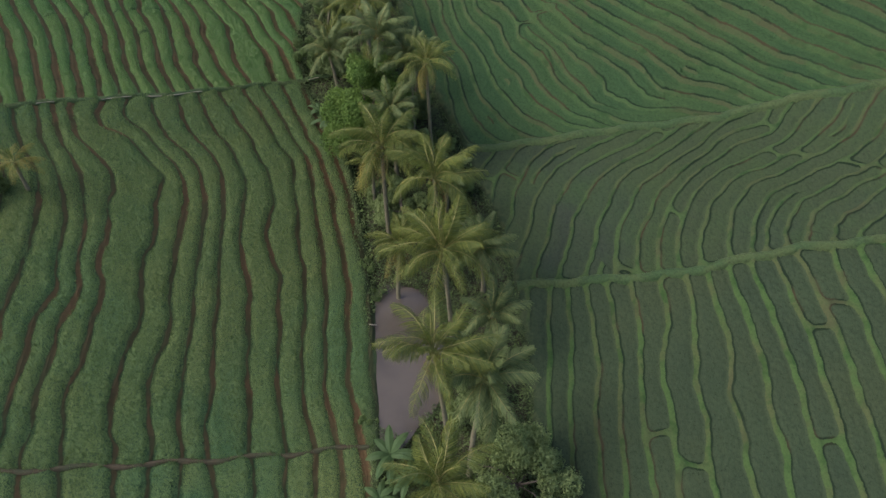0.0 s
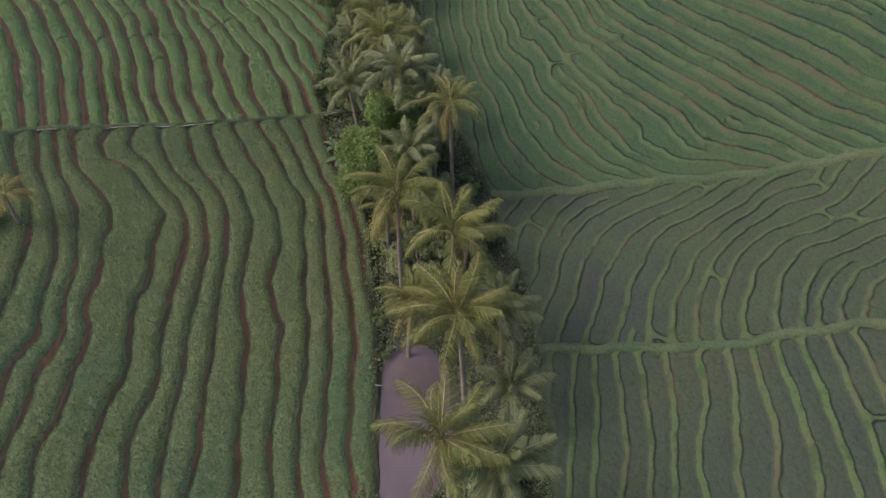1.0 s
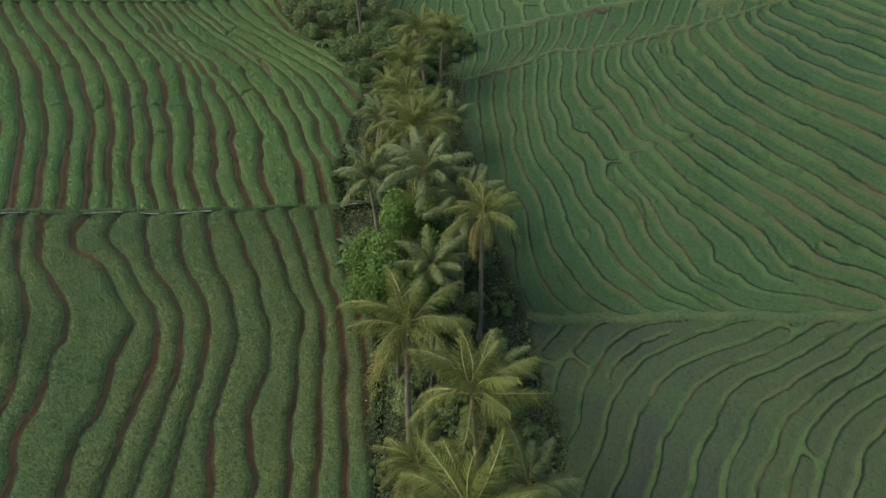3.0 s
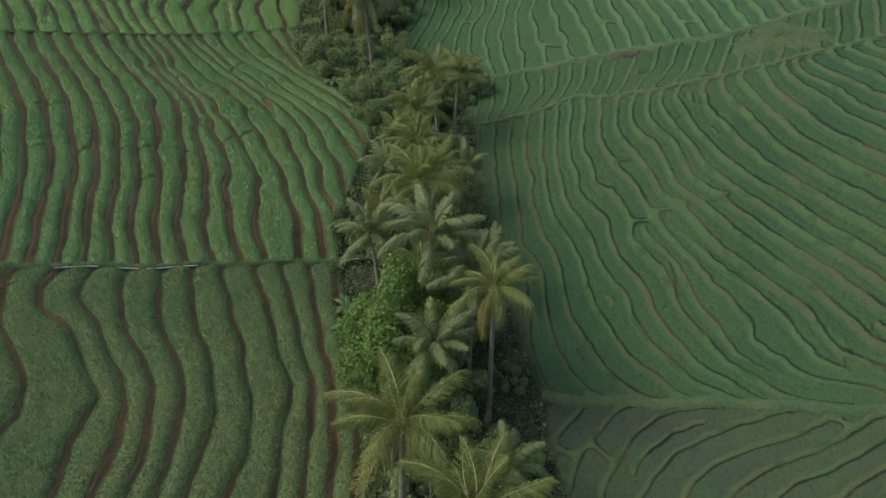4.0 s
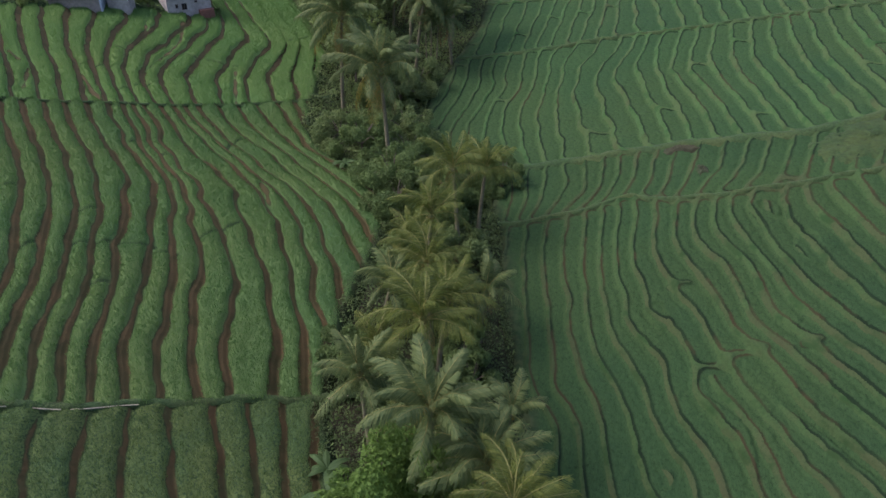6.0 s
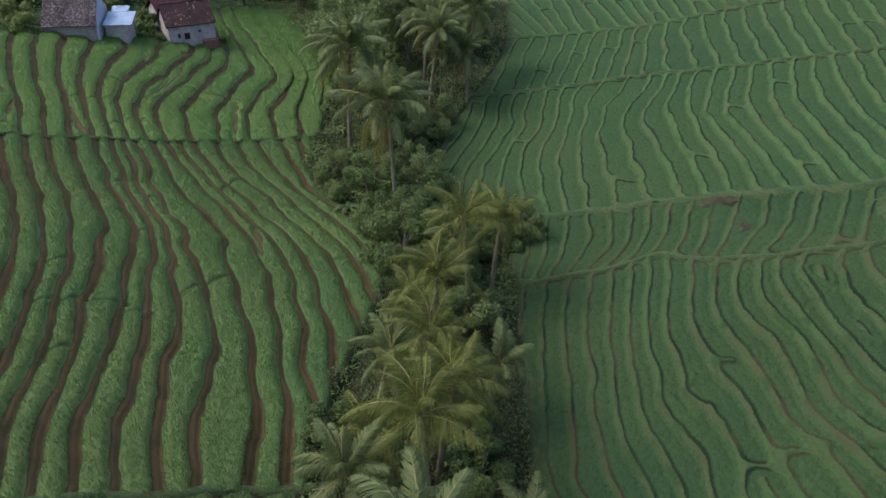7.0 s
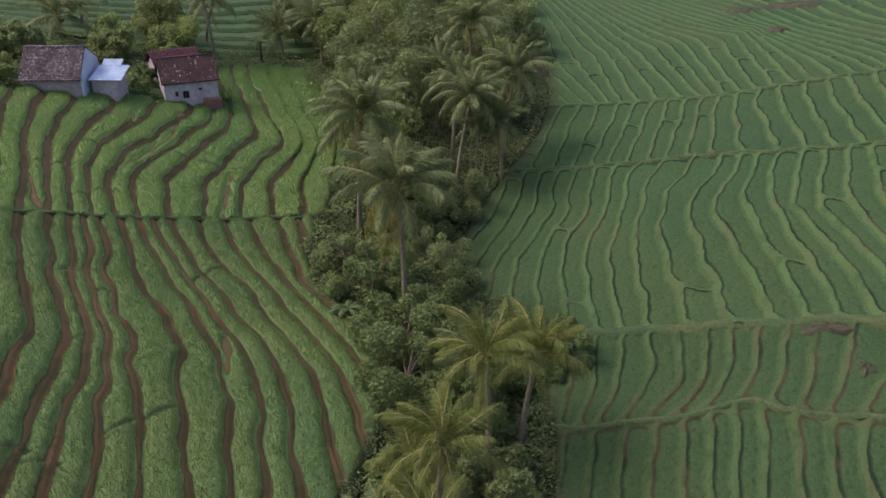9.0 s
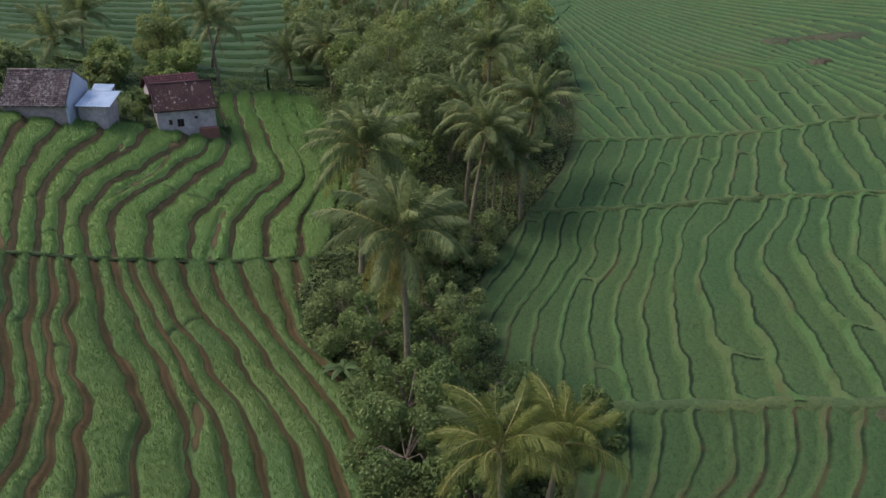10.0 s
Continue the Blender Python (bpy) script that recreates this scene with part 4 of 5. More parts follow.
def palm(x, y, top, size=1.0, kind="green", seed=0, count=22, dry=2, yellow=0, lean=(0.0, 0.0), label="", girth=1.0):
    """A coconut palm whose crown stands at (x, y, top); the trunk leans by lean metres from foot to crown."""
    rng = random.Random(seed * 7 + 3)
    fx, fy = x - lean[0], y - lean[1]
    foot = float(ground_height(np.array([(fx, fy)]))[0]) - 0.15
    root = holder("coconut_palm", label or "tall coconut palm with arching feathered green fronds in the gully", "palm tree", "palms along the gully", pose(fx, fy, foot))
    tall = top - foot
    pts, rad = [], []
    for k in range(15):
        u = k / 14
        pts.append(Vector((lean[0] * u**1.7, lean[1] * u**1.7, tall * u)))
        rad.append((0.2 - 0.09 * u + 0.16 * max(0, 0.1 - u) / 0.1 + (0.012 if k % 2 else 0)) * (0.7 + 0.3 * size) * girth)
    bm = bmesh.new()
    tube(bm, pts, rad, 9)
    part("trunk", bm, TRUNK, root, "pale ringed trunk", True)
    crown = Vector((lean[0], lean[1], tall))
    turn = rng.uniform(0, 360)

    def frond(me, name, az, up, scale, note=""):
        ob = new(name, me)
        ob.parent = root
        ob.matrix_local = Matrix.Translation(crown) @ pose(0, 0, 0, rng.uniform(-14, 14), -up, az) @ Matrix.Diagonal((scale, scale, scale, 1)) @ Matrix.Translation((0.1, 0, 0))
        tagged(ob, note)

    for k in range(count):
        u = k / (count - 1)
        az = turn + k * 137.5 + rng.uniform(-12, 12)
        up = 80 - 84 * u**0.85 + rng.uniform(-9, 9)
        sort = "young" if u < 0.22 else "mid" if u < 0.76 else "low"
        frond(rng.choice(FRONDS[kind][sort]), "frond", az, up, size * rng.uniform(0.8, 1.02))
    for k in range(dry):
        frond(rng.choice(DRY), "dry_frond", rng.uniform(0, 360), rng.uniform(-72, -40), size * 0.9, "dry brown hanging frond")
    for k in range(yellow):
        frond(rng.choice(YELLOW), "yellow_frond", rng.uniform(150, 280) if yellow < 5 else k * 137, rng.uniform(-45, -5) if yellow < 5 else rng.uniform(-20, 45), size, "yellowed frond")
    for k in range(5):
        nut = new("coconut", NUT)
        nut.parent = root
        spin = turn + k * 72 + rng.uniform(-15, 15)
        nut.matrix_local = Matrix.Translation(crown) @ pose(0, 0, 0, 0, 0, spin) @ pose(0.3 * size, 0, -0.3 * size, 15, 25, 0) @ Matrix.Diagonal((size, size, size, 1))
    return root


PALMS = [
    (-1.2, 14.3, 10.5, 0.88, "green", 1), (-1.4, 20.3, 13.3, 0.91, "green", 1), (1.3, 19.8, 11.3, 0.88, "dark", 0), (-1.0, 28.9, 11.6, 0.98, "green", 0), (-1.5, 34.1, 12.9, 0.93, "green", 1), (-5.3, 38.4, 12.2, 0.91, "green", 2),
    (-4.2, 33.9, 6.6, 0.65, "green", 3), (1.6, 33.0, 7.0, 0.74, "dark", 1), (2.2, 27.5, 6.5, 0.70, "dark", 0), (-2.2, 46.4, 13.5, 0.64, "green", 2),
]
PALMS += [
    (-3.6, 48.9, 12.2, 0.76, "dark", 0), (-6.1, 49.7, 13.8, 0.80, "dark", 0), (-5.2, 45.2, 10.0, 0.76, "dark", 0), (-11.4, 55.4, 8.8, 0.74, "dark", 0), (-8.1, 55.9, 13.0, 0.80, "green", 1), (-7.6, 59.5, 11.5, 0.68, "green", 1),
    (-9.6, 62.5, 11.5, 0.72, "green", 1), (-10.5, 66.9, 12.0, 0.72, "green", 1), (-10.4, 72.6, 12.3, 0.78, "green", 1), (-8.6, 75.6, 10.8, 0.72, "green", 0),
]
PALMS += [
    (-12.2, 63.8, 8.6, 0.64, "dark", 0), (-19.0, 83.4, 14.6, 1.10, "dark", 3), (-25.6, 92.7, 15.6, 1.08, "dark", 3), (-20.4, 102.8, 14.8, 0.90, "dark", 3), (-18.4, 109.4, 15.6, 0.95, "dark", 2), (-24.7, 116.7, 18.0, 0.99, "dark", 2),
    (-26.5, 112.5, 14.5, 0.90, "dark", 3), (-22.6, 106.2, 15.0, 0.90, "dark", 2), (-18.6, 104.6, 12.6, 0.81, "dark", 3),
]
for k, (x, y, top, size, kind, dry) in enumerate(PALMS):
    rng_p = random.Random(k)
    palm(x, y, top, size, kind, k, (19 if k < 21 else 22) + k % 4, dry, 2 if k in (5, 6, 9, 21, 22) else 0, (rng_p.uniform(-0.9, 0.9), rng_p.uniform(-0.9, 0.9)))
for k, (x, y, top, size) in enumerate([(-20.2, 102.4, 12.4, 0.42), (-19.5, 102.3, 13.0, 0.42), (-19.0, 103.4, 12.2, 0.4)]):
    palm(x, y, top, size, "dark", 80 + k, 9, 0, 0, (0.2 * k - 0.2, 0.1), "slender palm with a thin white trunk at the wood's edge", girth=0.45)
for k, (x, y, top, size) in enumerate([(-67, 107.2, 17.0, 1.1), (-56.9, 118.0, 18.5, 1.0), (-60.2, 124.5, 16.6, 1.0), (-53.3, 127.6, 13.2, 1.1), (-47.5, 127.0, 15.0, 1.0), (-72, 116, 18, 1.0), (-42.0, 138.0, 20.0, 0.9), (-33.0, 144.0, 19.0, 0.95), (-50.0, 146.0, 19.5, 0.9), (-58.0, 151.0, 19.0, 0.9)]):
    palm(x, y, top, size, "dark", 60 + k, 18, 1, 0, (random.Random(k).uniform(-1.5, 1.5), 0.5), "coconut palm with a slender trunk behind the houses")


# ---- broadleaf trees, banana plants, undergrowth ----
def leaf_cloud(rng, centres, radii, total, size):
    """Leaf quads scattered through lobes, thicker towards their outside."""
    centres, radii = np.array(centres), np.array(radii)
    which = rng.choice(len(centres), total, p=radii**2 / (radii**2).sum())
    d = rng.normal(size=(total, 3))
    d /= np.linalg.norm(d, axis=1)[:, None]
    r = rng.uniform(0.45, 1.0, total) ** 0.5 * radii[which] * rng.uniform(0.85, 1.12, total)
    c = centres[which] + d * r[:, None] * np.array([1, 1, 1.05])
    n = d + rng.normal(0, 0.8, (total, 3)) + np.array([0, 0, 0.25])
    n /= np.linalg.norm(n, axis=1)[:, None]
    u = np.cross(n, rng.normal(size=(total, 3)))
    u /= np.linalg.norm(u, axis=1)[:, None]
    w = np.cross(n, u)
    s = rng.uniform(0.6, 1.3, total)[:, None] * size
    quad = np.stack([c - u * s, c - w * s * 0.5 + n * s * 0.12, c + u * s, c + w * s * 0.5 + n * s * 0.12], 1)
    return quad.reshape(-1, 3), np.arange(total * 4).reshape(-1, 4)


TREE_MESHES = {}


def tree_parts(seed, lobes, spread, tall, total, size):
    key = (seed, lobes, spread, tall, total, size)
    if key in TREE_MESHES:
        return TREE_MESHES[key]
    rng = np.random.default_rng(seed)
    centres, radii = [], []
    for k in range(lobes):
        a = k * 2.4 + rng.uniform(-0.5, 0.5)
        r = spread * math.sqrt(rng.uniform(0.02, 0.9))
        centres.append((r * math.cos(a), r * math.sin(a), tall * rng.uniform(0.34, 0.98) * (1 - 0.35 * r / spread)))
        radii.append(spread * rng.uniform(0.16, 0.4))
    verts, faces = leaf_cloud(rng, centres, radii, total, size)
    bm = bmesh.new()
    fork = Vector((0.1, 0.05, tall * 0.35))
    tube(bm, [Vector((0, 0, -0.3)), Vector((0.05, 0, tall * 0.18)), fork], [0.05 * tall * 0.5, 0.035 * tall * 0.5, 0.03 * tall * 0.5], 8)
    for c in centres[: min(7, lobes)]:
        c = Vector(c)
        tube(bm, [fork, fork.lerp(c, 0.55) + Vector((0, 0, 0.12 * tall)), c], [0.022 * tall * 0.5, 0.014 * tall * 0.5, 0.004 * tall], 5)
    wood = bpy.data.meshes.new("trunk")
    bm.to_mesh(wood)
    bm.free()
    wood.materials.append(BARK)
    TREE_MESHES[key] = (verts, faces, wood, {})
    return TREE_MESHES[key]


def tree(x, y, spread, tall, material, seed=0, total=8500, size=0.13, lobes=14, label="", name="broadleaf_tree", sink=0.2):
    verts, faces, wood, crowns = tree_parts(seed, lobes, spread, tall, total, size)
    z = float(ground_height(np.array([(x, y)]))[0]) - sink
    root = holder(name, label or "leafy broadleaf tree in the gully wood", "tree", "trees of the gully", pose(x, y, z, 0, 0, seed * 77 + x * 31))
    trunk = new("trunk", wood)
    trunk.parent = root
    if material.name not in crowns:
        crown = mesh_object("crown", verts, faces, material, root, False)
        crowns[material.name] = crown.data
    else:
        crown = new("crown", crowns[material.name])
        crown.parent = root
    return root


tree(-7.4, 47.8, 3.4, 12.2, LEAF_BRIGHT, 1, 34000, 0.12, 60, "bright green round-topped broadleaf tree among the palms")
tree(3.4, 17.6, 3.2, 6.5, LEAF_DARK, 2, 20000, 0.11, 22, "dense dark green rounded tree beside the pond")
tree(1.0, 23.5, 2.2, 4.0, LEAF_DARK, 3, 9000, 0.11)
tree(-21.8, 85.4, 2.6, 5.5, LEAF_DEEP, 4, 9000, 0.11)
tree(-17.2, 80.5, 3.0, 5.5, LEAF_DEEP, 5, 9500, 0.11, 16, "broad deep green bushy tree under a tall palm")
tree(-14.4, 81.8, 3.0, 5.0, LEAF_DEEP, 6, 9500, 0.11, 16)
tree(-15.8, 76.5, 2.6, 6.0, LEAF_DEEP, 7, 9000, 0.11)
tree(-11.4, 80.2, 2.4, 4.6, LEAF_DEEP, 5, 9500, 0.11, 16)
tree(-8.2, 82.0, 1.8, 4.5, LEAF_DEEP, 4, 9000, 0.11)
for k, (x, y, spread, tall) in enumerate([(-17.2, 85.6, 2.6, 4.4), (-18.6, 89.5, 2.8, 5.0), (-22.5, 92.5, 2.6, 5.0), (-21.2, 95.8, 2.4, 4.6), (-12.6, 77.5, 2.0, 4.0), (-13.2, 70.5, 2.0, 4.4), (-14.0, 60.5, 1.9, 4.0), (-4.6, 53.0, 1.8, 3.6), (-6.4, 60.8, 1.8, 3.6), (-5.6, 42.0, 1.8, 3.6), (0.6, 38.5, 1.8, 3.4), (-20, 99, 2.6, 5)]):
    tree(x, y, spread, tall, (LEAF_DEEP, LEAF_DARK)[k % 2], 4 + k % 3, 9000 if k % 3 != 1 else 9500, 0.11, 14 if k % 3 != 1 else 16, "bushy low tree on the gully floor")
for k in range(2, 15):
    y = 31.0 + k * 3.1
    x = float(along(WEST_EDGE, y) + (along(EAST_EDGE, y) - along(WEST_EDGE, y)) * (0.3, 0.68, 0.5)[k % 3])
    tree(x, y, (1.7, 2.0)[k % 2], (5.6, 4.4, 6.4)[k % 3], (LEAF_DEEP, LEAF_DARK)[k % 2], 50 + k % 6, 7000, 0.12, 18, "dense shrubby tree under the palms of the gully")
for k, (x, y, top, size) in enumerate([(-6.6, 41.5, 7.4, 0.62), (-0.6, 40.6, 6.8, 0.6), (-7.4, 52.6, 8.6, 0.66), (-3.4, 55.2, 8.4, 0.62), (-11.6, 58.6, 8.2, 0.62), (-6.4, 64.4, 8.8, 0.62), (-12.6, 69.2, 8.4, 0.62), (-12.0, 76.2, 9.0, 0.66)]):
    palm(x, y, top, size, ("green", "dark")[k % 2], 120 + k, 15, 1, 1, (0.3, -0.2), "young coconut palm with upright fronds between taller palms")
tree(-24.5, 87.5, 2.6, 4.2, LEAF_DARK, 7, 9000, 0.11)
WOOD = [
    (-27, 99, 3.2, 7), (-23, 98, 2.6, 6), (-29, 104, 3.4, 8), (-33, 108, 3.4, 9), (-29.5, 112, 3.6, 9.5), (-24, 121, 3.6, 9),
    (-20.5, 116.5, 3.0, 8), (-31, 120, 3.8, 10), (-36.5, 116, 3.4, 9), (-38, 123, 4.0, 10.5), (-43, 126, 3.6, 9), (-34, 128, 3.8, 10),
    (-28, 130, 3.6, 9.5), (-48, 130.5, 3.4, 8.5), (-41, 133, 3.8, 10),
]
WOOD += [
    (-24, 128, 3.0, 8), (-54, 133, 3.0, 7.5), (-62, 116.5, 3.0, 8.0), (-57, 112.5, 3.0, 5), (-24, 135, 3.2, 8.5), (-27, 142, 3.4, 8.5),
    (-32, 137, 3.6, 9), (-31, 148, 3.4, 8), (-56, 139, 3.4, 8), (-50, 141, 3.4, 8.5), (-45, 140, 3.6, 9), (-61, 108, 2.2, 4.0),
    (-63, 98, 2.0, 3.4), (-38, 142, 3.6, 9), (-42, 148, 3.6, 9),
]
WOOD += [
    (-36, 152, 3.6, 9), (-48, 150, 3.6, 8.5), (-54, 148, 3.4, 8), (-60, 146, 3.2, 7.5), (-30, 156, 3.4, 8), (-43, 157, 3.6, 8.5),
    (-52, 158, 3.4, 8), (-60, 156, 3.2, 7.5), (-37, 162, 3.6, 8), (-66, 152, 3.0, 7), (-65, 121, 2.8, 5.5), (-58.5, 104.5, 1.8, 2.8),
    (-53.0, 107.5, 1.8, 3.2),
]
for k, (x, y, spread, tall) in enumerate(WOOD):
    tree(x, y, spread, tall, (LEAF_DARK, LEAF_OLIVE, LEAF_MID, LEAF_DARK)[k % 4], 20 + k % 6, 5000, 0.19, 22, "leafy tree of the wood behind the fields")


def banana(x, y, size=1.0, seed=0):
    rng = random.Random(seed)
    z = float(ground_height(np.array([(x, y)]))[0]) - 0.1
    root = holder("banana_plant", "banana plant with broad torn pale green leaves", "banana plant", "banana plants", pose(x, y, z))
    bm = bmesh.new()
    tube(bm, [Vector((0, 0, 0)), Vector((0, 0, 1.0 * size)), Vector((0.05, 0, 2.0 * size))], [0.14 * size, 0.11 * size, 0.07 * size], 8)
    part("stem", bm, BUND_GRASS, root, "thick green stem", True)
    for k in range(8):
        bm = bmesh.new()
        length, w, up = 1.9 * size * rng.uniform(0.8, 1.15), 0.3 * size, rng.uniform(0.5, 1.1)
        last = None
        for s in range(8):
            u = s / 7
            c = Vector((length * u, 0, length * (up * u - 0.9 * u * u)))
            h = w * math.sin(math.pi * min(0.08 + 0.9 * u, 1)) ** 0.6
            ring = [bm.verts.new(c + Vector((0, side * h, -abs(side) * h * 0.35))) for side in (-1, 0, 1)]
            if last:
                bm.faces.new((last[0], last[1], ring[1], ring[0]))
                bm.faces.new((last[1], last[2], ring[2], ring[1]))
            last = ring
        ob = part("leaf", bm, LEAF_BANANA, root)
        ob.matrix_local = pose(0, 0, 1.9 * size, 0, 0, k * 137 + rng.uniform(-20, 20))
    return root


for k, (x, y, s) in enumerate([(-4.6, 19.8, 0.95), (-3.4, 18.4, 0.8), (-5.2, 17.2, 0.75), (-11.6, 51.0, 0.85), (-10.9, 49.4, 0.75), (-12.6, 52.8, 0.65), (-22.4, 82.9, 0.7), (-52.5, 122, 1.3), (-39.5, 119.6, 1.2)]):
    banana(x, y, s, k)


def undergrowth(label, total, y0, y1, size, material, seed):
    rng = np.random.default_rng(seed)
    y = rng.uniform(y0, y1, total)
    w, e = along(WEST_EDGE, y), along(EAST_EDGE, y)
    x = w + (e - w) * rng.uniform(-0.04, 0.985, total)
    pond = ((x + 4.2) / 2.9) ** 2 + ((y - 28) / 6.3) ** 2
    ok = pond > 1
    x, y = x[ok], y[ok]
    clump = np.array([noise.noise((a * 0.5, b * 0.5, seed)) for a, b in zip(x, y)])
    z = np.maximum(ground_height(np.c_[x, y]), land(np.c_[x, y]) - 0.3) + np.maximum(0.05, 0.4 + clump * 1.1) * rng.uniform(0.1, 1.0, len(x))
    c = np.c_[x, y, z]
    m = len(c)
    n = rng.normal(0, 0.6, (m, 3)) + np.array([0, 0, 1.0])
    n /= np.linalg.norm(n, axis=1)[:, None]
    u = np.cross(n, rng.normal(size=(m, 3)))
    u /= np.linalg.norm(u, axis=1)[:, None]
    v = np.cross(n, u)
    s = rng.uniform(0.5, 1.3, m)[:, None] * size
    quad = np.stack([c - u * s, c - v * s * 0.4, c + u * s, c + v * s * 0.4], 1).reshape(-1, 3)
    tagged(mesh_object("undergrowth", quad, np.arange(len(quad)).reshape(-1, 4), material, None, False), label, "undergrowth", kind="stuff")


undergrowth("dark weeds and shrubs on the gully floor", 170000, 2, 130, 0.1, WEED, 3)
undergrowth("paler leaves of shrubs in the gully", 18000, 10, 125, 0.16, LEAF_DEEP, 4)
undergrowth("dense green undergrowth below the wood", 50000, 74, 128, 0.17, LEAF_DARK, 6)

def yard_growth(label, total, size, material, seed, tall):
    rng = np.random.default_rng(seed)
    x, y = rng.uniform(-92, -36, total), rng.uniform(80, 146, total)
    beyond = y - cross("west_end", x)
    # keep clear of the houses themselves
    clear = (np.hypot((x + 55.6) / 3.2, (y - 95.6) / 3.2) > 1) & (np.hypot((x + 52) / 2.0, (y - 97.2) / 2.2) > 1) & (np.hypot((x + 49.3) / 3.4, (y - 103.4) / 3.4) > 1)
    ok = (beyond > -0.3) & ~upper_plot(x, y) & (west_out(x, y) < 6) & clear & ~((y > 180 + x * 1.05) & (y > 108) & (x < -50))
    x, y = x[ok], y[ok]
    clump = np.array([noise.noise((p * 0.35, q * 0.35, seed)) for p, q in zip(x, y)])
    keep = clump > -0.25
    x, y, clump = x[keep], y[keep], clump[keep]
    z = np.maximum(ground_height(np.c_[x, y]), land(np.c_[x, y]) - 0.4) + np.maximum(0.1, 0.3 + clump * tall) * rng.uniform(0.1, 1, len(x))
    c = np.c_[x, y, z]
    m = len(c)
    n = rng.normal(0, 0.6, (m, 3)) + np.array([0, 0, 1.0])
    n /= np.linalg.norm(n, axis=1)[:, None]
    u = np.cross(n, rng.normal(size=(m, 3)))
    u /= np.linalg.norm(u, axis=1)[:, None]
    v = np.cross(n, u)
    s = rng.uniform(0.5, 1.3, m)[:, None] * size
    quad = np.stack([c - u * s, c - v * s * 0.4, c + u * s, c + v * s * 0.4], 1).reshape(-1, 3)
    tagged(mesh_object("yard_shrubs", quad, np.arange(len(quad)).reshape(-1, 4), material, None, False), label, "shrubs", kind="stuff")


yard_growth("dark green shrubs and weeds round the houses", 110000, 0.15, LEAF_DEEP, 8, 2.6)
yard_growth("pale green bushes round the houses", 30000, 0.14, LEAF_MID, 9, 2.8)

# ---- the pond ----
g = Graph("pond_water", 0.1, 0.3)
g.colour(g.mix(g.ramp(g.noise(0.25, 3.0), 0.35, 0.65), (0.050, 0.042, 0.030), (0.074, 0.061, 0.043))).bump(g.noise(3.0, 3.0), 0.08, 0.02)
bm = bmesh.new()
ring = []
for k in range(48):
    a = 2 * math.pi * k / 48
    r = 1.06 + 0.07 * math.sin(3 * a + 1) + 0.04 * math.sin(7 * a)
    ring.append(bm.verts.new((-4.2 + 3.1 * r * math.cos(a), 28 + 6.5 * r * math.sin(a), 0.95)))
bm.faces.new(ring)
tagged(link_bmesh("water", bm, g.mat), "still muddy brown water of the pond", "pond", kind="structure")

bm = bmesh.new()
tube(bm, [Vector((-7.5, 30.5, 1.42)), Vector((-6.9, 30.55, 1.34)), Vector((-6.2, 30.6, 1.22))], [0.06, 0.055, 0.05], 8)
tagged(link_bmesh("bamboo_spout", bm, CONCRETE), "pale bamboo spout that leads water into the pond", "water spout")
for k, (x, y, spread, tall) in enumerate([(-7.1, 27.6, 0.55, 1.3), (-6.9, 24.4, 0.5, 1.1), (-6.4, 22.6, 0.7, 1.3), (-6.6, 33.6, 0.8, 1.6), (-7.4, 36.0, 0.8, 1.6), (0.2, 43.6, 1.4, 2.4), (-1.2, 49.6, 1.3, 2.2), (1.6, 38.0, 1.2, 2.2)]):
    tree(x, y, spread, tall, (LEAF_BRIGHT, LEAF_DEEP)[k > 1], 40 + k % 3, 3600, 0.1, 10, "small leafy shrub on the bank of the gully", "shrub")
tree(-33.9, 36.2, 1.6, 2.8, LEAF_OLIVE, 4, 9000, 0.11, 14, "bushy shrub on the upper edge of the near field")
palm(-30.9, 36.9, 12.6, 0.46, "green", 90, 5, 0, 12, (0.2, 0.1), "small yellowed palm beside a shrub in the rice")

# ---- the irrigation channel: pale concrete pieces ----
rng = random.Random(12)
x = -36.0
while x < -13.0:
    length = rng.uniform(0.8, 2.6)
    if rng.random() < 0.6:
        bm = bmesh.new()
        n = 5
        rows = []
        for k in range(n):
            px = x + length * k / (n - 1)
            py = float(cross("west_channel", px)) - 0.3 + 0.12 * math.sin(px * 1.3)
            pz = land_at(px, py)
            rows.append([bm.verts.new((px, py + dy, pz + dz + 0.45)) for dy, dz in ((-0.03, -0.34), (-0.03, -0.29), (0.02, -0.285), (0.02, -0.34))])
        for lo, hi in zip(rows, rows[1:]):
            for k in range(3):
                bm.faces.new((lo[k], hi[k], hi[k + 1], lo[k + 1]))
        bm.faces.new(rows[0])
        bm.faces.new(rows[-1][::-1])
        tagged(link_bmesh("channel_kerb", bm, CONCRETE, None, "", False), "pale concrete kerb of the irrigation channel", "kerb", "channel kerbs")
    x += length + rng.uniform(0.15, 1.4)

# ---- the houses ----
PLASTER = plain_material("plaster_grey", (0.34, 0.285, 0.235), (0.27, 0.23, 0.19), 0.8, grain=3.5, bump=0.2)
PLASTER_BLUE = plain_material("plaster_pale_blue", (0.44, 0.46, 0.49), (0.38, 0.40, 0.43), 0.7, dark=0.2, grain=3.0, bump=0.15)
PLASTER_WHITE = plain_material("plaster_white", (0.40, 0.355, 0.31), (0.31, 0.275, 0.24), 0.8, grain=3.0, bump=0.2)
g = Graph("roof_tile_brown", 0.85, 0.2)
lichen = g.ramp(g.math("ADD", g.noise(4.5, 5.0, 0.75), g.math("MULTIPLY", g.noise(0.8, 2.0), 0.3)), 0.62, 0.8)
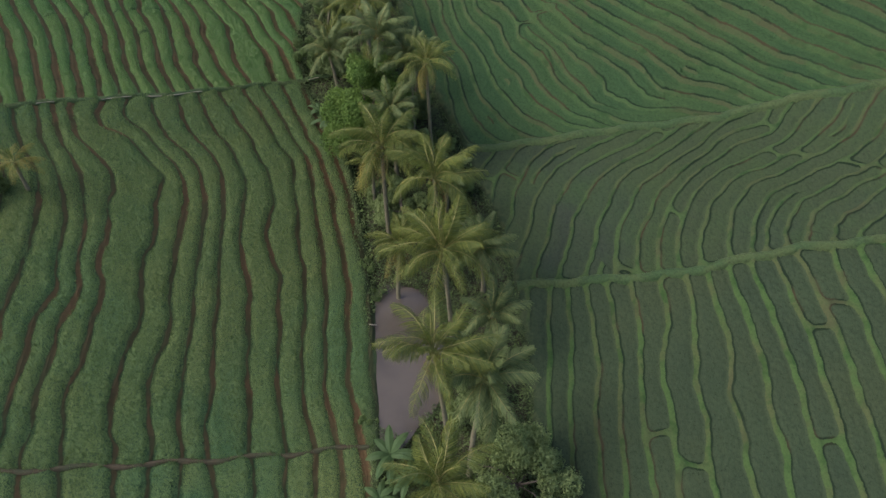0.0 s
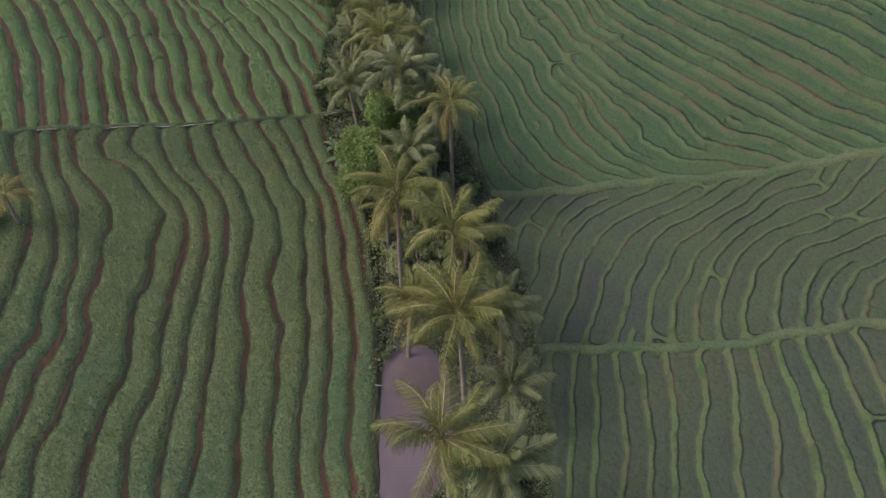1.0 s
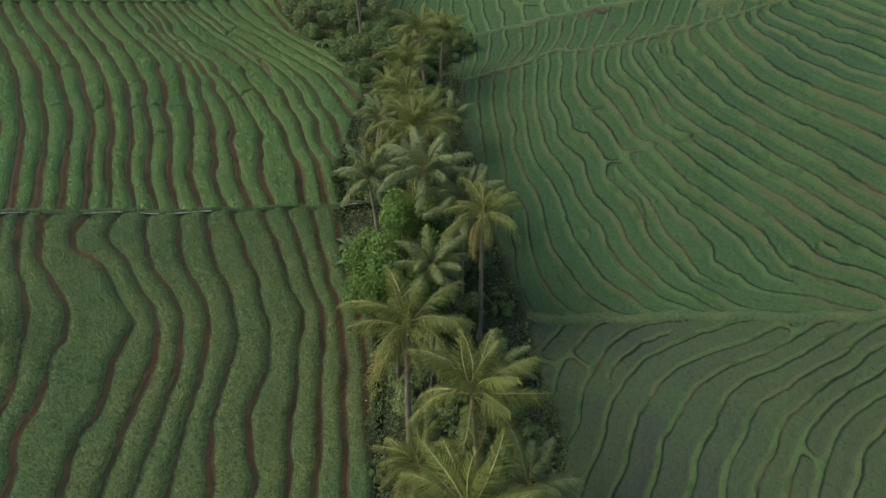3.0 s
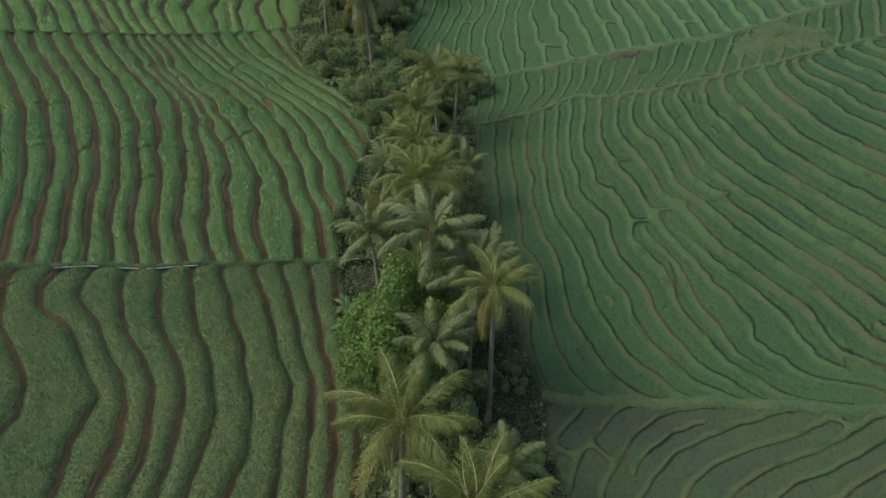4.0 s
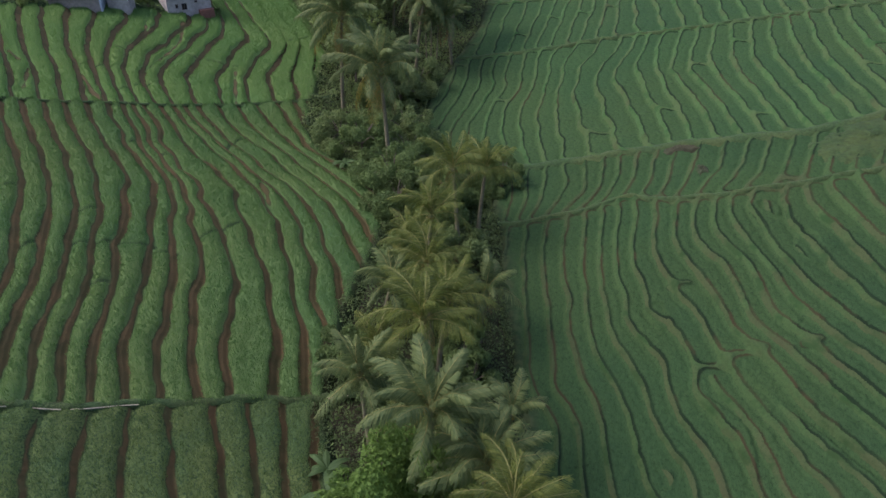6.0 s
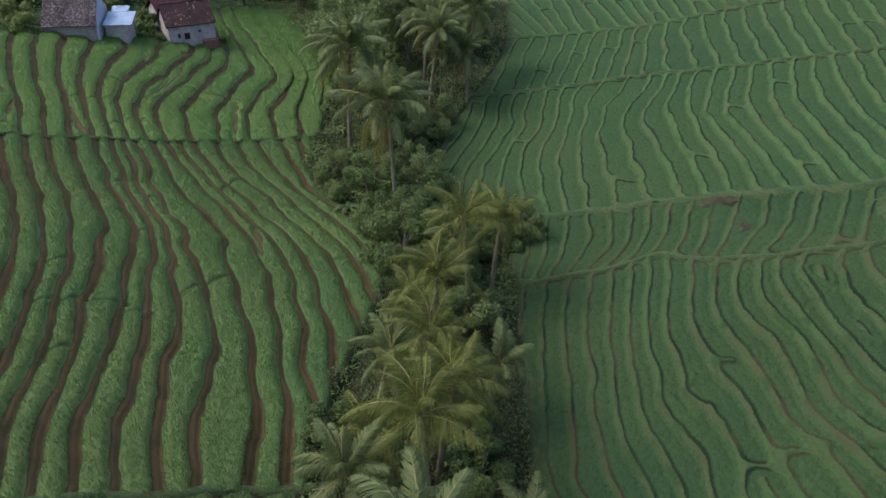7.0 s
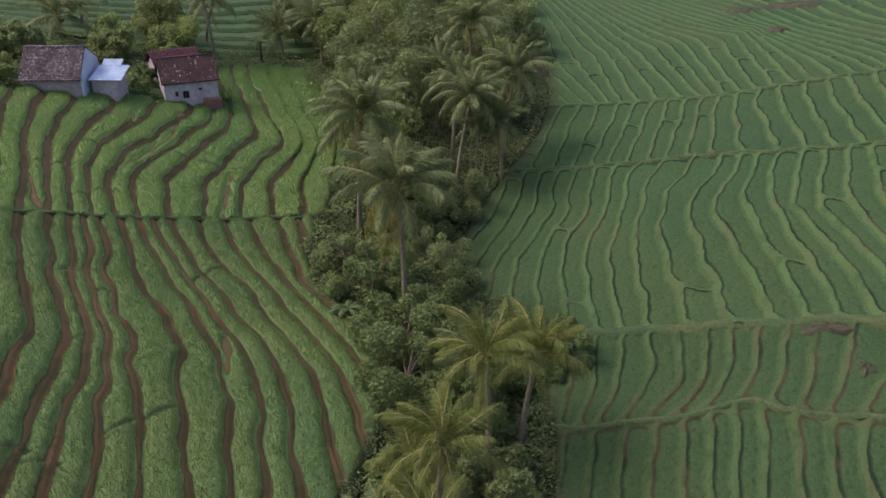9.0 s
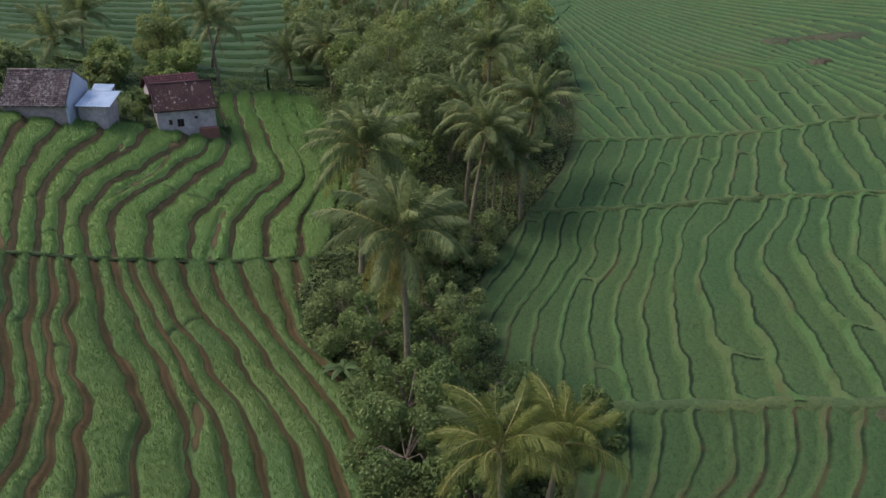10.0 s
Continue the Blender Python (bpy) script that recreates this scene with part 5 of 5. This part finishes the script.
g.colour(g.mix(lichen, g.mix(g.ramp(g.noise(1.2, 4.0), 0.4, 0.6), (0.058, 0.042, 0.036), (0.088, 0.066, 0.056)), (0.25, 0.22, 0.19))).bump(g.noise(6.0, 4.0), 0.6, 0.04)
TILE_BROWN = g.mat
TILE_RED = plain_material("roof_tile_red", (0.060, 0.024, 0.024), (0.082, 0.032, 0.030), 0.8, grain=5.0, bump=0.5)
METAL = plain_material("zinc_sheet", (0.24, 0.32, 0.37), (0.34, 0.41, 0.45), 0.8, rough=0.45, dark=0.15, grain=2.0, bump=0.1, spec=0.5)
DARK = plain_material("dark_opening", (0.012, 0.012, 0.012), (0.02, 0.018, 0.016), 2.0)
TIMBER = plain_material("house_timber", (0.12, 0.08, 0.05), (0.09, 0.06, 0.04), 2.0)
g = Graph("roof_tile_mossy", 0.85, 0.2)
patch = g.ramp(g.math("ADD", g.noise(2.6, 5.0, 0.7), g.math("MULTIPLY", g.noise(0.5, 2.0), 0.35)), 0.78, 0.84)
g.colour(g.mix(patch, g.mix(g.ramp(g.noise(0.9, 4.0), 0.4, 0.6), (0.042, 0.024, 0.020), (0.060, 0.033, 0.027)), (0.26, 0.23, 0.19))).bump(g.noise(6.0, 4.0), 0.5, 0.04)
TILE_MOSSY = g.mat


def slab(bm, corners, thick):
    """A plate from four top corners, thick metres downwards."""
    top = [bm.verts.new(p) for p in corners]
    low = [bm.verts.new(Vector(p) - Vector((0, 0, thick))) for p in corners]
    bm.faces.new(top)
    bm.faces.new(low[::-1])
    for k in range(4):
        bm.faces.new((top[k], low[k], low[(k + 1) % 4], top[(k + 1) % 4]))


def tiled_roof(name, a0, a1, b0, b1, rows, cols, material, root, label=""):
    """A roof plane between the ridge a0-a1 and the eave b0-b1: a deck with overlapping courses of rolled tiles."""
    a0, a1, b0, b1 = map(Vector, (a0, a1, b0, b1))
    normal = (a1 - a0).cross(b0 - a0).normalized()
    normal = normal if normal.z > 0 else -normal
    deck = bmesh.new()
    slab(deck, [p - normal * 0.05 for p in (a0, a1, b1, b0)], 0.05)
    bmesh.ops.recalc_face_normals(deck, faces=deck.faces)
    roof = part(name, deck, material, root, label)
    for r in range(rows):
        bm = bmesh.new()
        u0, u1 = r / rows, (r + 1.06) / rows
        last = None
        for c in range(cols * 4 + 1):
            v = c / (cols * 4)
            roll = 0.03 * math.sin(v * cols * 2 * math.pi)
            top = a0.lerp(a1, v).lerp(b0.lerp(b1, v), u0) + normal * roll
            low = a0.lerp(a1, v).lerp(b0.lerp(b1, v), min(u1, 1.0)) + normal * (0.05 + roll)
            ring = [bm.verts.new(p) for p in (top, low, low - normal * 0.06)]
            if last:
                bm.faces.new((last[0], ring[0], ring[1], last[1]))
                bm.faces.new((last[1], ring[1], ring[2], last[2]))
            last = ring
        part("tile_course", bm, material, roof)
    return roof


def sheet_roof(a0, a1, b0, b1, waves):
    bm = bmesh.new()
    a0, a1, b0, b1 = map(Vector, (a0, a1, b0, b1))
    last = None
    for c in range(waves * 4 + 1):
        v = c / (waves * 4)
        lift = Vector((0, 0, 0.025 * math.sin(v * waves * 2 * math.pi)))
        ring = [bm.verts.new(p) for p in (a0.lerp(a1, v) + lift, b0.lerp(b1, v) + lift, b0.lerp(b1, v) + lift - Vector((0, 0, 0.02)), a0.lerp(a1, v) + lift - Vector((0, 0, 0.02)))]
        if last:
            for k in range(4):
                bm.faces.new((last[k], ring[k], ring[(k + 1) % 4], last[(k + 1) % 4]))
        last = ring
    return bm


def box(bm, x0, x1, y0, y1, z0, z1):
    bmesh.ops.create_cube(bm, size=1, matrix=Matrix.Translation(((x0 + x1) / 2, (y0 + y1) / 2, (z0 + z1) / 2)) @ Matrix.Diagonal((x1 - x0, y1 - y0, z1 - z0, 1)))


def wall(bm, a, b, thick, z0, heights):
    """A wall from a to b in plan, with its top through the given (share, height) points."""
    a, b = Vector(a), Vector(b)
    n = Vector((-(b - a).y, (b - a).x)).normalized() * thick / 2
    for side in (1, -1):
        ring = [bm.verts.new((*(a + n * side), z0)), *[bm.verts.new((*(a.lerp(b, s) + n * side), z)) for s, z in heights], bm.verts.new((*(b + n * side), z0))]
        bm.faces.new(ring if side > 0 else ring[::-1])
        if side > 0:
            first = ring
        else:
            for k in range(len(ring)):
                bm.faces.new((first[k], ring[k], ring[(k + 1) % len(ring)], first[(k + 1) % len(ring)]))


def house_one():
    """Local: x along the ridge to the blue gable, y away from the fields."""
    root = holder("house", "small house with weathered brown tile roof and pale blue gable", "house", "farm houses", pose(-55.6, 95.3, 12.6, 0, 0, 25))
    L, D, eave, rear, ridge = 2.3, 2.2, 2.75, 3.4, 4.7
    for name, mat, args, note in (
        ("front_wall", PLASTER, ((-L, -D), (L, -D), 0.16, -0.6, [(0, eave - 0.05), (1, eave - 0.05)]), "grey plastered wall"),
        ("rear_wall", PLASTER, ((-L, D), (L, D), 0.16, -0.6, [(0, rear - 0.1), (1, rear - 0.1)]), ""),
        ("gable_wall", PLASTER_BLUE, ((L + 0.09, -D - 0.08), (L + 0.09, D + 0.08), 0.16, -0.6, [(0, eave - 0.12), (0.5, ridge - 0.12), (1, rear - 0.08)]), "pale blue gable wall"),
        ("rear_gable", PLASTER, ((-L - 0.09, -D - 0.08), (-L - 0.09, D + 0.08), 0.16, -0.6, [(0, eave - 0.12), (0.5, ridge - 0.12), (1, rear - 0.08)]), ""),
    ):
        bm = bmesh.new()
        wall(bm, *args)
        part(name, bm, mat, root, note)
    tiled_roof("roof", (-L - 0.2, 0, ridge), (L + 0.12, 0, ridge), (-L - 0.2, -D - 0.5, eave - 0.25), (L + 0.12, -D - 0.5, eave - 0.25), 19, 26, TILE_BROWN, root, "weathered brown clay tiles")
    tiled_roof("rear_roof", (L + 0.12, 0, ridge), (-L - 0.2, 0, ridge), (L + 0.12, D + 0.4, rear - 0.12), (-L - 0.2, D + 0.4, rear - 0.12), 12, 26, TILE_BROWN, root)
    bm = bmesh.new()
    tube(bm, [Vector((-L - 0.2, 0, ridge + 0.03)), Vector((0, 0, ridge + 0.02)), Vector((L + 0.14, 0, ridge + 0.03))], [0.11] * 3, 8)
    part("ridge_cap", bm, TILE_BROWN, root, "", True)
    return root


def annex():
    root = holder("lean_to_shed", "low shed with a bright zinc sheet roof beside the blue gable", "shed", "farm houses", pose(-52.0, 96.7, 12.6, 0, 0, 22))
    for name, args in (("front_wall", ((-1.0, -0.95), (1.0, -0.95), 0.14, -0.6, [(0, 2.2), (1, 2.2)])), ("side_wall", ((1.07, -1.02), (1.07, 1.3), 0.14, -0.6, [(0, 2.2), (1, 2.6)])), ("rear_wall", ((-1.0, 1.3), (1.0, 1.3), 0.14, -0.6, [(0, 2.6), (1, 2.6)]))):
        bm = bmesh.new()
        wall(bm, *args)
        part(name, bm, PLASTER_WHITE, root, "pale plastered wall")
    part("roof", sheet_roof((-1.05, 1.45, 2.85), (1.6, 1.45, 2.85), (-1.05, -1.45, 2.25), (1.7, -1.45, 2.25), 14), METAL, root, "bright zinc sheet roof")
    part("rear_roof", sheet_roof((-0.85, 2.3, 3.2), (0.85, 2.3, 3.2), (-0.8, 1.3, 2.85), (0.85, 1.3, 2.85), 10), METAL, root, "white zinc sheet roof")
    bm = bmesh.new()
    wall(bm, (-0.8, 2.2), (0.8, 2.2), 0.1, -0.6, [(0, 3.1), (1, 3.1)])
    part("back_screen", bm, PLASTER_WHITE, root)
    return root


def house_two():
    root = holder("house", "small white house with a dark mossy red tile roof", "house", "farm houses", pose(-48.0, 102.3, 11.5, 0, 0, 46))
    L, D, eave, ridge = 2.2, 1.9, 2.55, 4.25
    for name, mat, args, note in (
        ("front_wall", PLASTER_WHITE, ((-L, -D), (L, -D), 0.16, -0.6, [(0, eave - 0.05), (1, eave - 0.05)]), "stained white plastered wall"),
        ("rear_wall", PLASTER_WHITE, ((-L, D), (L, D), 0.16, -0.6, [(0, eave - 0.05), (1, eave - 0.05)]), ""),
        ("gable_wall", PLASTER_WHITE, ((L + 0.09, -D - 0.08), (L + 0.09, D + 0.08), 0.16, -0.6, [(0, eave - 0.1), (0.5, ridge - 0.12), (1, eave - 0.1)]), ""),
        ("gable_wall", PLASTER_WHITE, ((-L - 0.09, -D - 0.08), (-L - 0.09, D + 0.08), 0.16, -0.6, [(0, eave - 0.1), (0.5, ridge - 0.12), (1, eave - 0.1)]), ""),
    ):
        bm = bmesh.new()
        wall(bm, *args)
        part(name, bm, mat, root, note)
    tiled_roof("roof", (-L - 0.35, 0, ridge), (L + 0.35, 0, ridge), (-L - 0.35, -D - 0.35, eave - 0.12), (L + 0.35, -D - 0.35, eave - 0.12), 16, 24, TILE_MOSSY, root, "dark red tiles with pale lichen")
    tiled_roof("rear_roof", (L + 0.35, 0, ridge), (-L - 0.35, 0, ridge), (L + 0.35, D + 0.35, eave - 0.12), (-L - 0.35, D + 0.35, eave - 0.12), 16, 24, TILE_MOSSY, root)
    bm = bmesh.new()
    tube(bm, [Vector((-L - 0.35, 0, ridge + 0.03)), Vector((0, 0, ridge + 0.02)), Vector((L + 0.35, 0, ridge + 0.03))], [0.1] * 3, 8)
    part("ridge_cap", bm, TILE_MOSSY, root, "", True)
    for x, w, z0, z1 in ((-0.55, 0.5, 0.95, 1.6), (-1.35, 0.22, 1.2, 1.6), (0.75, 0.25, 1.55, 1.75)):
        win = part("window", (lambda b: (box(b, x - w / 2, x + w / 2, -D - 0.1, -D + 0.02, z0, z1), b)[1])(bmesh.new()), DARK, root, "dark small window")
        bm = bmesh.new()
        for cx in (x - w / 2, x, x + w / 2):
            box(bm, cx - 0.02, cx + 0.02, -D - 0.125, -D - 0.085, z0 - 0.03, z1 + 0.03)
        part("window_frame", bm, TIMBER, win)
    bm = bmesh.new()
    box(bm, 0.9, L + 0.25, -D - 0.75, -D - 0.1, -0.5, 0.75)
    bmesh.ops.bevel(bm, geom=bm.edges, offset=0.04, segments=1)
    part("brick_ledge", bm, plain_material("red_brick", (0.22, 0.10, 0.065), (0.17, 0.085, 0.06), 3.0, grain=6.0), root, "low red brick ledge")
    return root


for k, (x, y, spread, tall, leaf) in enumerate([(-50.7, 99.4, 0.9, 2.2, LEAF_MID), (-49.6, 97.4, 0.9, 1.1, LEAF_DEEP), (-45.0, 102.4, 1.0, 1.5, LEAF_DEEP), (-46.0, 104.2, 1.0, 1.8, LEAF_DEEP), (-58.6, 91.4, 1.3, 1.8, LEAF_MID), (-60.5, 92.6, 1.5, 2.4, LEAF_OLIVE), (-52.0, 102.0, 1.2, 2.6, LEAF_DEEP)]):
    tree(x, y, spread, tall, leaf, 40 + k % 3, 3600, 0.1, 10, "leafy shrub against the wall of a farm house", "shrub")
house_one()
annex()
house_two()
root = holder("back_house", "low house behind with a faded red tile roof", "house", "farm houses", pose(-51.0, 104.6, 11.8, 0, 0, 55))
bm = bmesh.new()
for args in (((-2.0, -1.3), (2.0, -1.3), 0.16, -0.6, [(0, 2.5), (1, 2.5)]), ((2.0, -1.2), (2.0, 1.6), 0.16, -0.6, [(0, 2.5), (0.5, 3.5), (1, 2.5)]), ((-2.0, -1.2), (-2.0, 1.6), 0.16, -0.6, [(0, 2.5), (0.5, 3.5), (1, 2.5)]), ((-2.0, 1.7), (2.0, 1.7), 0.16, -0.6, [(0, 2.5), (1, 2.5)])):
    wall(bm, *args)
part("walls", bm, PLASTER_WHITE, root)
tiled_roof("roof", (-2.3, 0.2, 3.9), (2.3, 0.2, 3.9), (-2.3, -1.7, 2.6), (2.3, -1.7, 2.6), 9, 16, TILE_RED, root, "faded red roof tiles")
tiled_roof("rear_roof", (2.3, 0.2, 3.9), (-2.3, 0.2, 3.9), (2.3, 2.1, 2.6), (-2.3, 2.1, 2.6), 9, 16, TILE_RED, root)
